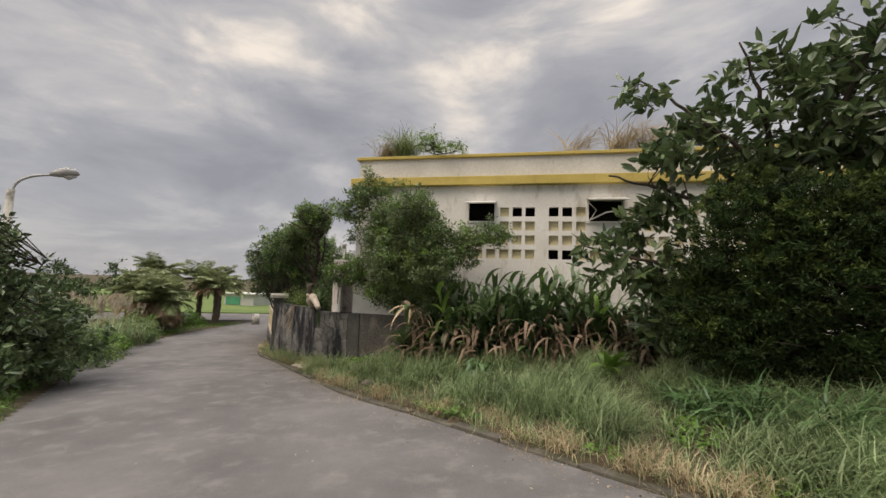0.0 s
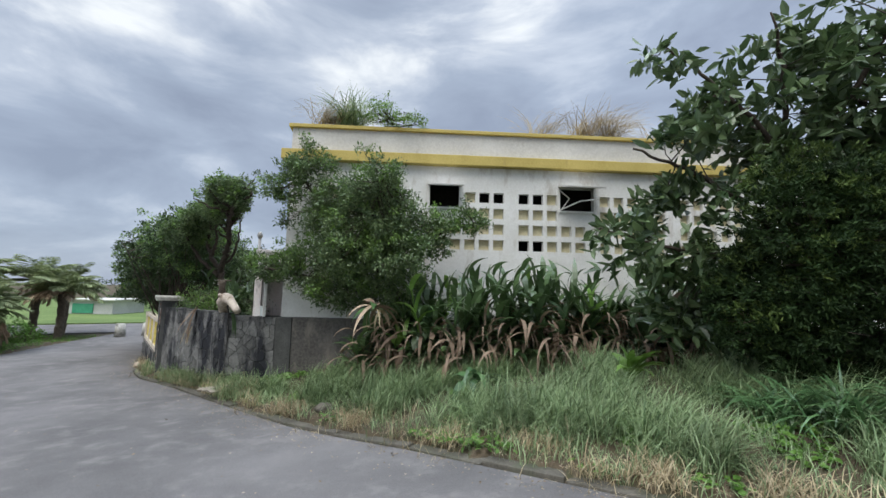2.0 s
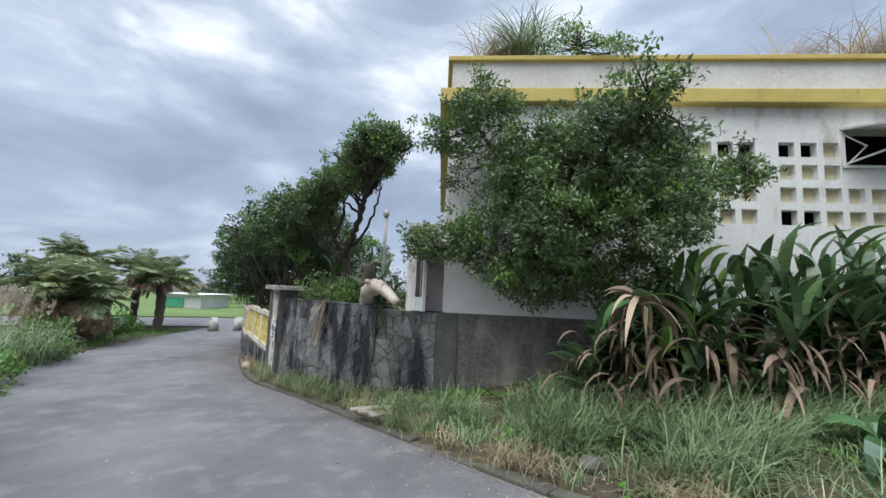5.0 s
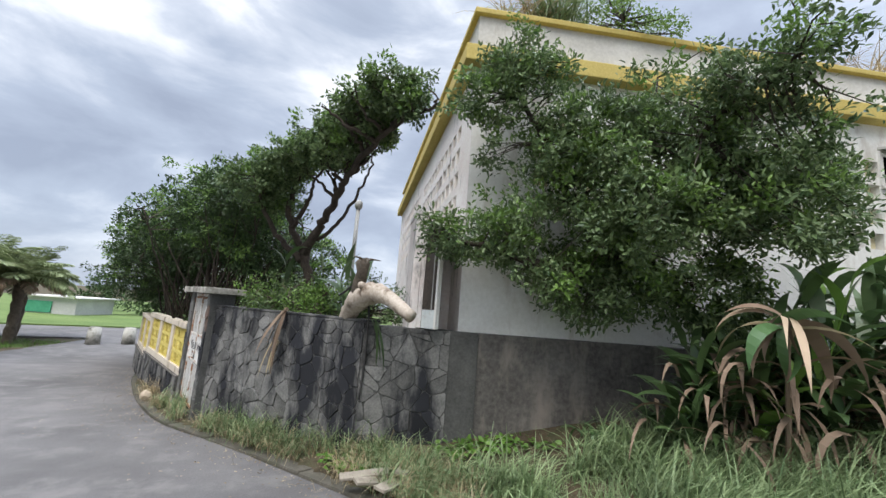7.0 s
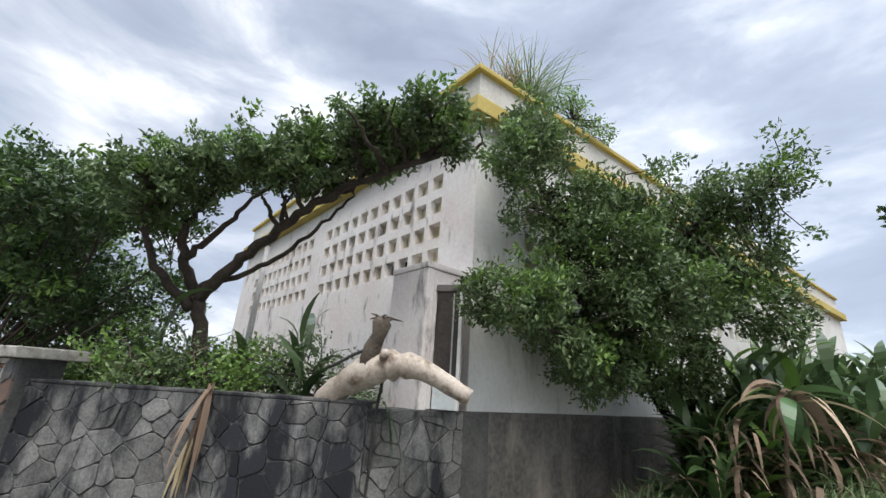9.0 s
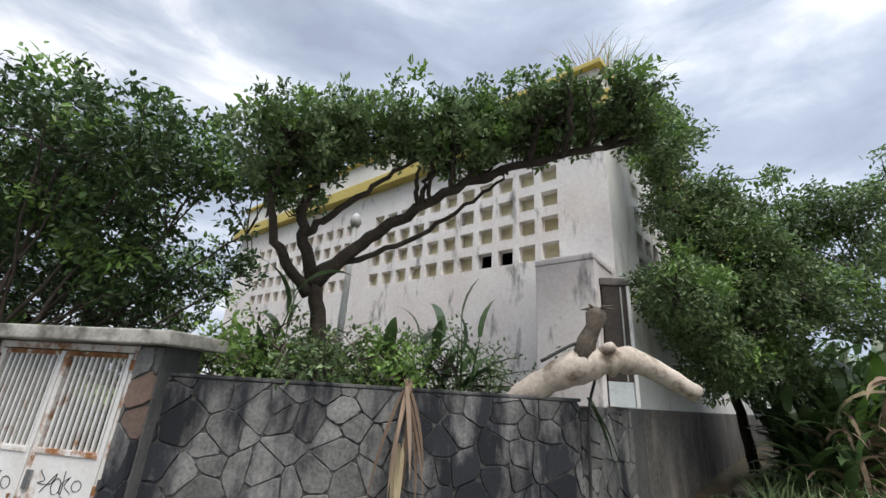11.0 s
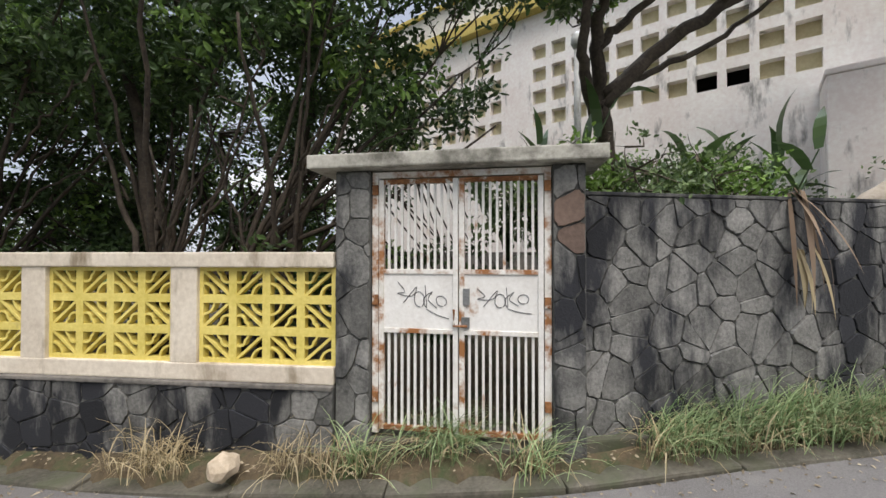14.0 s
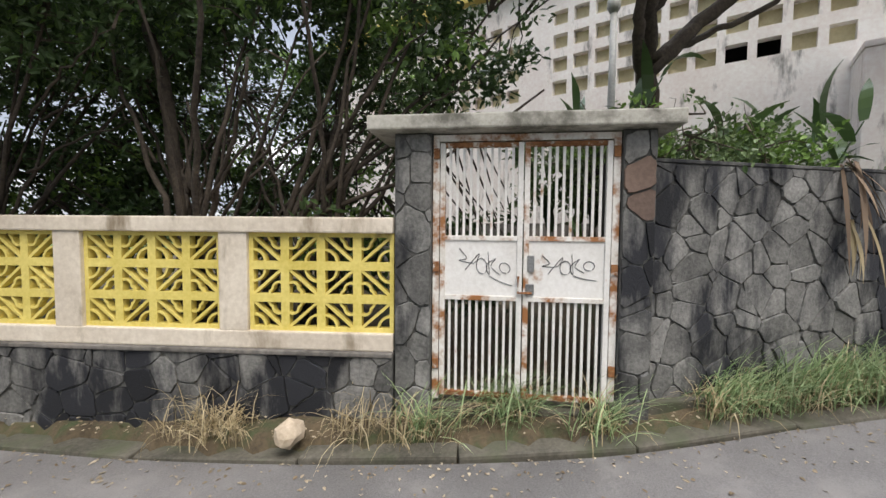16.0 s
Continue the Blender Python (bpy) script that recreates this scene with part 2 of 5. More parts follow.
M_BUSH = mat_leaf("dark_bush_leaf", (0.022, 0.045, 0.015), (0.075, 0.13, 0.04), 0.45)
M_BIGLEAF = mat_leaf("large_glossy_leaf", (0.035, 0.068, 0.026), (0.14, 0.2, 0.085), 0.35, 0.2, 0.5)
M_CYPRESS = mat_leaf("cypress_spray", (0.012, 0.027, 0.009), (0.032, 0.06, 0.015), 0.7, 0.15, 0.2)
M_GINGER = mat_leaf("ginger_leaf", (0.025, 0.055, 0.02), (0.085, 0.14, 0.05), 0.35, 0.22, 0.5)
M_GINGER_Y = mat_leaf("young_ginger_leaf", (0.1, 0.19, 0.03), (0.16, 0.28, 0.06), 0.4, 0.3)
M_DEAD = mat_leaf("withered_leaf", (0.085, 0.058, 0.04), (0.34, 0.25, 0.18), 0.8, 0.15, 0.15)
M_STRAW = mat_leaf("dead_palm_frond", (0.24, 0.17, 0.11), (0.55, 0.43, 0.31), 0.8, 0.15, 0.15)
M_CYPRESS_L = mat_leaf("cypress_tip", (0.035, 0.065, 0.015), (0.085, 0.12, 0.03), 0.7, 0.2, 0.2)
M_GRASS = mat_leaf("long_grass", (0.09, 0.15, 0.06), (0.35, 0.44, 0.23), 0.5, 0.3, 0.3)
M_GRASS_D = mat_leaf("dry_grass", (0.26, 0.2, 0.11), (0.5, 0.42, 0.27), 0.7, 0.25, 0.2)
M_LILY = mat_leaf("strap_leaf", (0.045, 0.1, 0.035), (0.1, 0.19, 0.07), 0.35, 0.2, 0.5)
M_WEED = mat_leaf("weed_leaf", (0.07, 0.16, 0.02), (0.15, 0.28, 0.05), 0.5, 0.3)
M_PALM = mat_leaf("palm_frond", (0.15, 0.2, 0.085), (0.33, 0.37, 0.19), 0.5, 0.2)
M_PLUME = mat_leaf("pampas_plume", (0.38, 0.32, 0.24), (0.55, 0.48, 0.39), 0.9, 0.3, 0.1)


# ---------------------------------------------------------------- building helpers
RNG = np.random.default_rng(7)


def link(name, bm, material, parent=None, matrix=None, smooth=False):
    me = bpy.data.meshes.new(name)
    bm.normal_update()
    bm.to_mesh(me)
    bm.free()
    me.materials.append(material)
    if smooth:
        me.shade_smooth()
    ob = new(name, me)
    if parent is not None:
        ob.parent = parent
    if matrix is not None:
        ob.matrix_local = matrix
    return ob


def part(name, bm, material, parent, label="", matrix=None, smooth=False):
    ob = link(name, bm, material, parent, matrix, smooth)
    return tagged(ob, label) if label else ob


def raw(name, verts, faces, material, parent=None, label="", smooth=False):
    me = bpy.data.meshes.new(name)
    me.from_pydata([tuple(v) for v in verts], [], [tuple(f) for f in faces])
    me.materials.append(material)
    if smooth:
        me.shade_smooth()
    ob = new(name, me)
    if parent is not None:
        ob.parent = parent
    if label:
        ob["label"] = label
    return ob


def empty(name, label, category, at=(0, 0, 0), group="", kind=""):
    ob = new(name)
    ob.location = at
    return tagged(ob, label, category, group, kind)


def add_box(bm, x0, x1, y0, y1, z0, z1, bevel=0.0):
    r = bmesh.ops.create_cube(bm, size=1.0)
    vs = r["verts"]
    for v in vs:
        v.co = Vector(((x0 + x1) / 2 + v.co.x * (x1 - x0), (y0 + y1) / 2 + v.co.y * (y1 - y0), (z0 + z1) / 2 + v.co.z * (z1 - z0)))
    if bevel:
        es = list({e for v in vs for e in v.link_edges})
        bmesh.ops.bevel(bm, geom=es, offset=bevel, segments=2, affect="EDGES", profile=0.6)
    return bm


def box(x0, x1, y0, y1, z0, z1, bevel=0.0):
    return add_box(bmesh.new(), x0, x1, y0, y1, z0, z1, bevel)


def run(p, q):
    """Local axes of a wall from p to q: x along it, y out of its face on the road side, z up."""
    u = Vector((q[0] - p[0], q[1] - p[1], 0))
    ln = u.length
    u.normalize()
    return Matrix(((u.x, -u.y, 0, p[0]), (u.y, u.x, 0, p[1]), (0, 0, 1, 0), (0, 0, 0, 1))), ln


def tube_data(pts, radii, sides=8):
    pts = np.asarray(pts, float)
    verts, faces = [], []
    ref = np.array([0.31, 0.17, 0.93])
    for i, p in enumerate(pts):
        d = pts[min(i + 1, len(pts) - 1)] - pts[max(i - 1, 0)]
        d = d / (np.linalg.norm(d) + 1e-9)
        a = np.cross(d, ref)
        if np.linalg.norm(a) < 0.1:
            a = np.cross(d, [1, 0, 0])
        a /= np.linalg.norm(a)
        b = np.cross(d, a)
        for k in range(sides):
            t = 2 * math.pi * k / sides
            verts.append(p + radii[i] * (math.cos(t) * a + math.sin(t) * b))
    for i in range(len(pts) - 1):
        for k in range(sides):
            k2 = (k + 1) % sides
            faces.append((i * sides + k, i * sides + k2, (i + 1) * sides + k2, (i + 1) * sides + k))
    faces.append(tuple(range(sides - 1, -1, -1)))
    faces.append(tuple(range((len(pts) - 1) * sides, len(pts) * sides)))
    return verts, faces


def smooth_path(pts, n=12):
    """Catmull-Rom through the points."""
    p = np.asarray(pts, float)
    p = np.vstack([2 * p[0] - p[1], p, 2 * p[-1] - p[-2]])
    out = []
    for i in range(1, len(p) - 2):
        for t in np.linspace(0, 1, n, endpoint=False):
            out.append(0.5 * (2 * p[i] + (p[i + 1] - p[i - 1]) * t + (2 * p[i - 1] - 5 * p[i] + 4 * p[i + 1] - p[i + 2]) * t * t
                              + (3 * p[i] - p[i - 1] - 3 * p[i + 1] + p[i + 2]) * t ** 3))
    out.append(p[-2])
    return np.array(out)


def merge(chunks):
    verts, faces, k = [], [], 0
    for v, f in chunks:
        verts.extend(v)
        faces.extend(tuple(i + k for i in g) for g in f)
        k += len(v)
    return verts, faces


def unit(a):
    return a / (np.linalg.norm(a, axis=-1, keepdims=True) + 1e-9)


def leaves_data(at, direction, normal, length, width, fold=0.12):
    """Many pointed, folded leaves at once: six-cornered blades with a raised rim."""
    n = len(at)
    direction, normal = unit(direction), unit(normal)
    side = unit(np.cross(direction, normal))
    up = np.cross(side, direction)
    L, W = length.reshape(-1, 1), width.reshape(-1, 1)
    v = np.empty((n, 6, 3))
    v[:, 0] = at
    v[:, 1] = at + direction * L * 0.35 + side * W * 0.5 + up * W * fold
    v[:, 2] = at + direction * L * 0.72 + side * W * 0.36 + up * W * fold * 0.6 - up * L * 0.03
    v[:, 3] = at + direction * L - up * L * 0.1
    v[:, 4] = at + direction * L * 0.72 - side * W * 0.36 + up * W * fold * 0.6 - up * L * 0.03
    v[:, 5] = at + direction * L * 0.35 - side * W * 0.5 + up * W * fold
    base = np.arange(n)[:, None] * 6
    f = np.concatenate([base + np.array([[0, 1, 2, 3]]), base + np.array([[0, 3, 4, 5]])])
    return v.reshape(-1, 3).tolist(), f.tolist()


def crown_points(blobs, clumps, rng, shell=0.55):
    """Clump centres inside ellipsoids (x, y, z, rx, ry, rz), thicker near the skin."""
    vol = np.array([b[3] * b[4] * b[5] for b in blobs]) ** 0.75
    which = rng.choice(len(blobs), clumps, p=vol / vol.sum())
    d = unit(rng.normal(size=(clumps, 3)))
    r = (shell + (1.05 - shell) * rng.random(clumps) ** 0.7)[:, None]
    b = np.array(blobs)[which]
    return b[:, :3] + d * r * b[:, 3:6], d


def crown(name, blobs, clumps, per, leaf, material, parent, rng, spread=0.16, aspect=0.42, label="", up=0.55):
    c, d = crown_points(blobs, clumps, rng)
    sprig = rng.random(clumps) < 0.14
    c = c + rng.normal(size=c.shape) * 0.04
    c[sprig] += (d[sprig] * 0.6 + np.array([0, 0, 0.4])) * (0.1 + 0.22 * rng.random((int(sprig.sum()), 1)))
    ball = unit(rng.normal(size=(clumps * per, 3))) * (rng.random((clumps * per, 1)) ** 0.5) * spread * 1.55
    at = np.repeat(c, per, 0) + ball * np.array([1, 1, 0.75])
    out = np.repeat(d, per, 0)
    direction = unit(out * 0.5 + rng.normal(size=at.shape) * 0.75 + np.array([0, 0, 0.1]))
    normal = unit(np.array([0, 0, up]) + out * 0.25 + rng.normal(size=at.shape) * 0.45)
    ln = leaf * (0.65 + 0.6 * rng.random(len(at)))
    v, f = leaves_data(at, direction, normal, ln, ln * aspect)
    ob = raw(name, v, f, material, parent, label)
    return ob, c


def twigs(name, centres, limbs, material, parent, rng, every=1, r0=0.012):
    """Thin twigs from the nearest limb point out to the clumps."""
    pts = np.vstack(limbs)
    chunks = []
    for c in centres[::every]:
        q = pts[np.argmin(((pts - c) ** 2).sum(1) + rng.random(len(pts)) * 0.05)]
        mid = (q + c) / 2 + rng.normal(size=3) * 0.06
        chunks.append(tube_data([q, mid, c], [r0, r0 * 0.7, r0 * 0.3], 3))
    v, f = merge(chunks)
    return raw(name, v, f, material, parent)


def tree(name, label, trunk, trunk_r, limbs, blobs, clumps, per, leaf, material, bark, seed, spread=0.16, aspect=0.42, every=2, bright=None, category="tree", up=0.55):
    rng = np.random.default_rng(seed)
    at = trunk[0]
    root = empty(name, label, category, at)
    inv = Matrix.Translation(-Vector(at))
    paths = []
    p = smooth_path(trunk, 5)
    p = p + rng.normal(size=p.shape) * 0.012
    r = np.linspace(trunk_r, trunk_r * 0.55, len(p))
    r[0] *= 1.25
    v, f = tube_data(p, r, 9)
    kids = [raw("trunk", v, f, bark, root, smooth=True)]
    paths.append(p)
    for lp, lr in limbs:
        q = smooth_path(lp, 6)
        q = q + rng.normal(size=q.shape) * 0.015
        v, f = tube_data(q, np.linspace(lr, lr * 0.25, len(q)), 7)
        kids.append(raw("limb", v, f, bark, root, smooth=True))
        paths.append(q)
    ob, c = crown("crown", blobs, clumps, per, leaf, material, root, rng, spread, aspect, up=up)
    kids.append(ob)
    # a quarter as many lighter-coloured leaf clumps, set higher in the crown
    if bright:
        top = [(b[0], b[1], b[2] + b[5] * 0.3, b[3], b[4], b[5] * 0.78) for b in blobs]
        ob, c2 = crown("upper_leaves", top, clumps // 4, per, leaf, bright, root, rng, spread, aspect, up=up)
        kids.append(ob)
    kids.append(tagged(twigs("twig", c, paths, bark, root, rng, every), kind="stuff"))
    for k in kids:
        k.data.transform(inv)
    return root


def blades_data(base, heading, length, width, rise, droop, rng, seg=4, fold=0.0):
    """Curved strap leaves: start at base, rise, and bow over along their heading."""
    n = len(base)
    hd = np.stack([np.cos(heading), np.sin(heading), np.zeros(n)], 1)
    sd = np.stack([-np.sin(heading), np.cos(heading), np.zeros(n)], 1)
    k = seg + 1
    v = np.empty((n, k * 2, 3))
    pos = base.copy()
    ang = rise.copy()
    for i in range(k):
        t = i / seg
        w = width * (0.45 + 1.7 * t * (1 - t) + 0.1) * (1 - t ** 3) + 0.0012
        v[:, 2 * i] = pos + sd * (w / 2)[:, None]
        v[:, 2 * i + 1] = pos - sd * (w / 2)[:, None] + np.array([0, 0, 1]) * (fold * w)[:, None]
        step = (length / seg)[:, None]
        pos = pos + step * (hd * np.cos(ang)[:, None] + np.array([0, 0, 1]) * np.sin(ang)[:, None])
        ang = ang - droop / seg
    off = np.arange(n)[:, None] * (2 * k)
    f = np.concatenate([off + np.array([[2 * i, 2 * i + 1, 2 * i + 3, 2 * i + 2]]) for i in range(seg)])
    return v.reshape(-1, 3).tolist(), f.tolist()


# ---------------------------------------------------------------- the lie of the land
EDGE = [(16, -7.5), (9, -2.2), (4.2, 1.55), (0.95, 4.0), (-1.7, 5.95), (-3.2, 6.95), (-5.25, 8.85), (-7.2, 10.75), (-8.85, 12.25), (-10.6, 14.75), (-12.0, 17.3), (-13.0, 20.6), (-13.6, 24.6), (-14.0, 27.5)]
EDGE_S = smooth_path([(a, b, 0) for a, b in EDGE], 8)[:, :2]
WIDTH = 4.7


def fall(s):
    """The road's height along its length; it falls towards the crossing and levels out there."""
    if s < -25:
        s = -25
    if s < 17:
        return 0.1 - 0.062 * s
    t = min((s - 17) / 13, 1)
    return -0.954 - 0.5 * (t - 0.5 * t * t) * 0.062 * 26 * 0.6


def road_z(x, y):
    return fall((y - x) / math.sqrt(2))


def edge_dist(x, y):
    """Signed distance from the kerb: positive on the building's side."""
    a, b = EDGE_S[:-1], EDGE_S[1:]
    d = b - a
    p = np.array([x, y])
    t = np.clip(((p - a) * d).sum(1) / (d * d).sum(1), 0, 1)
    q = a + d * t[:, None]
    r = ((p - q) ** 2).sum(1)
    i = int(np.argmin(r))
    s = d[i][0] * (y - a[i][1]) - d[i][1] * (x - a[i][0])
    return math.copysign(math.sqrt(r[i]), -s)


def land_z(x, y):
    d = edge_dist(x, y)
    base = road_z(x, y)
    if (y - x) / math.sqrt(2) > 27.5:
        return base - 0.08
    if d > 0.1:
        t = min(d / 3.2, 1)
        return base + 0.07 + 0.42 * t * t * (3 - 2 * t) + 0.03 * noise.noise((x * 1.7, y * 1.7, 0))
    if d > -WIDTH + 0.1:
        return base - 0.14
    t = min((-WIDTH - d) / 2.5, 1)
    return base + 0.04 + 0.12 * t + 0.03 * noise.noise((x * 1.3, y * 1.3, 3)) * t

# ---------------------------------------------------------------- ground, road, kerb
def build_ground():
    def axis(lo, hi, fine, far):
        near = list(np.arange(lo, hi + 1e-6, fine))
        out, k = [], 1.0
        while k < far:
            out.append(k)
            k *= 1.6
        return [lo - o for o in reversed(out)] + near + [hi + o for o in out]
    xs, ys = axis(-24, 10, 0.2, 900), axis(-6, 30, 0.2, 900)
    nx = len(xs)
    verts = [(x, y, land_z(x, y)) for y in ys for x in xs]
    faces = [(j * nx + i, j * nx + i + 1, (j + 1) * nx + i + 1, (j + 1) * nx + i) for j in range(len(ys) - 1) for i in range(nx - 1)]
    ob = raw("ground", verts, faces, M_SOIL, smooth=True)
    tagged(ob, "uneven soil verge with moss and weeds beside the road", "ground", kind="structure")


def build_road():
    rows, verts, faces = len(EDGE_S), [], []
    cols = np.linspace(0.0, WIDTH, 9)
    for i, p in enumerate(EDGE_S):
        d = EDGE_S[min(i + 1, rows - 1)] - EDGE_S[max(i - 1, 0)]
        d = d / np.linalg.norm(d)
        n = np.array([-d[1], d[0]])
        for c in cols:
            q = p + n * c
            verts.append((q[0], q[1], road_z(q[0], q[1]) + 0.02 * math.sin(math.pi * c / WIDTH)))
    k = len(cols)
    for i in range(rows - 1):
        for j in range(k - 1):
            faces.append((i * k + j, i * k + j + 1, (i + 1) * k + j + 1, (i + 1) * k + j))
    ob = raw("road", verts, faces, M_ASPHALT, smooth=True)
    tagged(ob, "worn grey asphalt lane with pale scuffs and bits of litter", "road", kind="structure")
    # low kerb of moss-covered concrete in lengths
    kerb = empty("kerb", "low crumbling concrete kerb overgrown with moss and grass", "kerb", kind="structure")
    dist = np.concatenate([[0], np.cumsum(np.linalg.norm(np.diff(EDGE_S, axis=0), axis=1))])
    t = dist[10]
    rng = np.random.default_rng(3)
    while t < dist[-14]:
        ln = 0.85 + 0.3 * rng.random()
        a = np.array([np.interp(t, dist, EDGE_S[:, 0]), np.interp(t, dist, EDGE_S[:, 1])])
        b = np.array([np.interp(t + ln - 0.012, dist, EDGE_S[:, 0]), np.interp(t + ln - 0.012, dist, EDGE_S[:, 1])])
        za, zb = road_z(*a), road_z(*b)
        m, L = run(tuple(a), tuple(b))
        bm = box(0, L, -0.17, 0.0, -0.2, 0.012 + 0.035 * rng.random(), 0.02)
        for v in bm.verts:
            v.co.z += za + (zb - za) * v.co.x / L + 0.012 * noise.noise(v.co * 6 + Vector((0, 0, t)))
            v.co.y += 0.03 * noise.noise(v.co * 5 + Vector((t, 0, 0)))
        part("kerb_stone", bm, M_KERB, kerb, matrix=m)
        t += ln


# ---------------------------------------------------------------- the building
WX, FY, TOP = -4.6, 10.14, 5.22      # west face, front face, top of the parapet
XE, YN = 13.0, 19.2
XW = WX - math.tan(radians(5)) * (YN - FY)      # the west side runs five degrees off square
HOLE, PIT = 0.235, 0.327


def face_with_niches(name, length, z0, z1, niches, holes, material, matrix, label):
    """A thick wall skin in a grid, with square niches (closed, pale yellow) and holes (right through, backed by
    near-black shade panels).
    """
    us = sorted({0.0, length, *[a for n in niches + holes for a in (n[0], n[1])]})
    zs = sorted({z0, z1, *[a for n in niches + holes for a in (n[2], n[3])]})
    bm = bmesh.new()
    vert = {}

    def at(u, w, z):
        k = (round(u, 4), round(w, 4), round(z, 4))
        if k not in vert:
            vert[k] = bm.verts.new((u, w, z))
        return vert[k]

    def inside(u, z):
        return any(n[0] < u < n[1] and n[2] < z < n[3] for n in niches + holes)
    for i in range(len(us) - 1):
        for j in range(len(zs) - 1):
            if not inside((us[i] + us[i + 1]) / 2, (zs[j] + zs[j + 1]) / 2):
                bm.faces.new([at(us[i], 0, zs[j]), at(us[i], 0, zs[j + 1]), at(us[i + 1], 0, zs[j + 1]), at(us[i + 1], 0, zs[j])])
    depth = -0.13
    for n in niches + holes:
        a, b, c, d = n[:4]
        for p, q in (((a, c), (a, d)), ((a, d), (b, d)), ((b, d), (b, c)), ((b, c), (a, c))):
            bm.faces.new([at(p[0], 0, p[1]), at(q[0], 0, q[1]), at(q[0], depth, q[1]), at(p[0], depth, p[1])])
    bmesh.ops.recalc_face_normals(bm, faces=bm.faces)
    ob = link(name, bm, material, matrix=matrix)
    tagged(ob, label, "wall", kind="structure")
    # panels behind the holes are coloured as the shade within
    for kind, lst, mt in (("niche_panel", niches, M_NICHE), ("opening_shade_panel", holes, M_DARK)):
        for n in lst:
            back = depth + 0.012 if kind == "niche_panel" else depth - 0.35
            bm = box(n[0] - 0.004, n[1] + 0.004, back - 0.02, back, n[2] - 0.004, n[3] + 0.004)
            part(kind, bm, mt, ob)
    return ob


def prism(off, z0, z1, bevel=0.0):
    """The building's skewed outline, grown by off, between two heights."""
    ring = [(WX - off, FY - off), (XE + off, FY - off), (XE + off, YN + off), (XW - off, YN + off)]
    bm = bmesh.new()
    lo = [bm.verts.new((x, y, z0)) for x, y in ring]
    hi = [bm.verts.new((x, y, z1)) for x, y in ring]
    bm.faces.new(lo[::-1])
    bm.faces.new(hi)
    for i in range(4):
        j = (i + 1) % 4
        bm.faces.new([lo[i], lo[j], hi[j], hi[i]])
    if bevel:
        bmesh.ops.bevel(bm, geom=bm.edges[:], offset=bevel, segments=2, affect="EDGES", profile=0.6)
    return bm


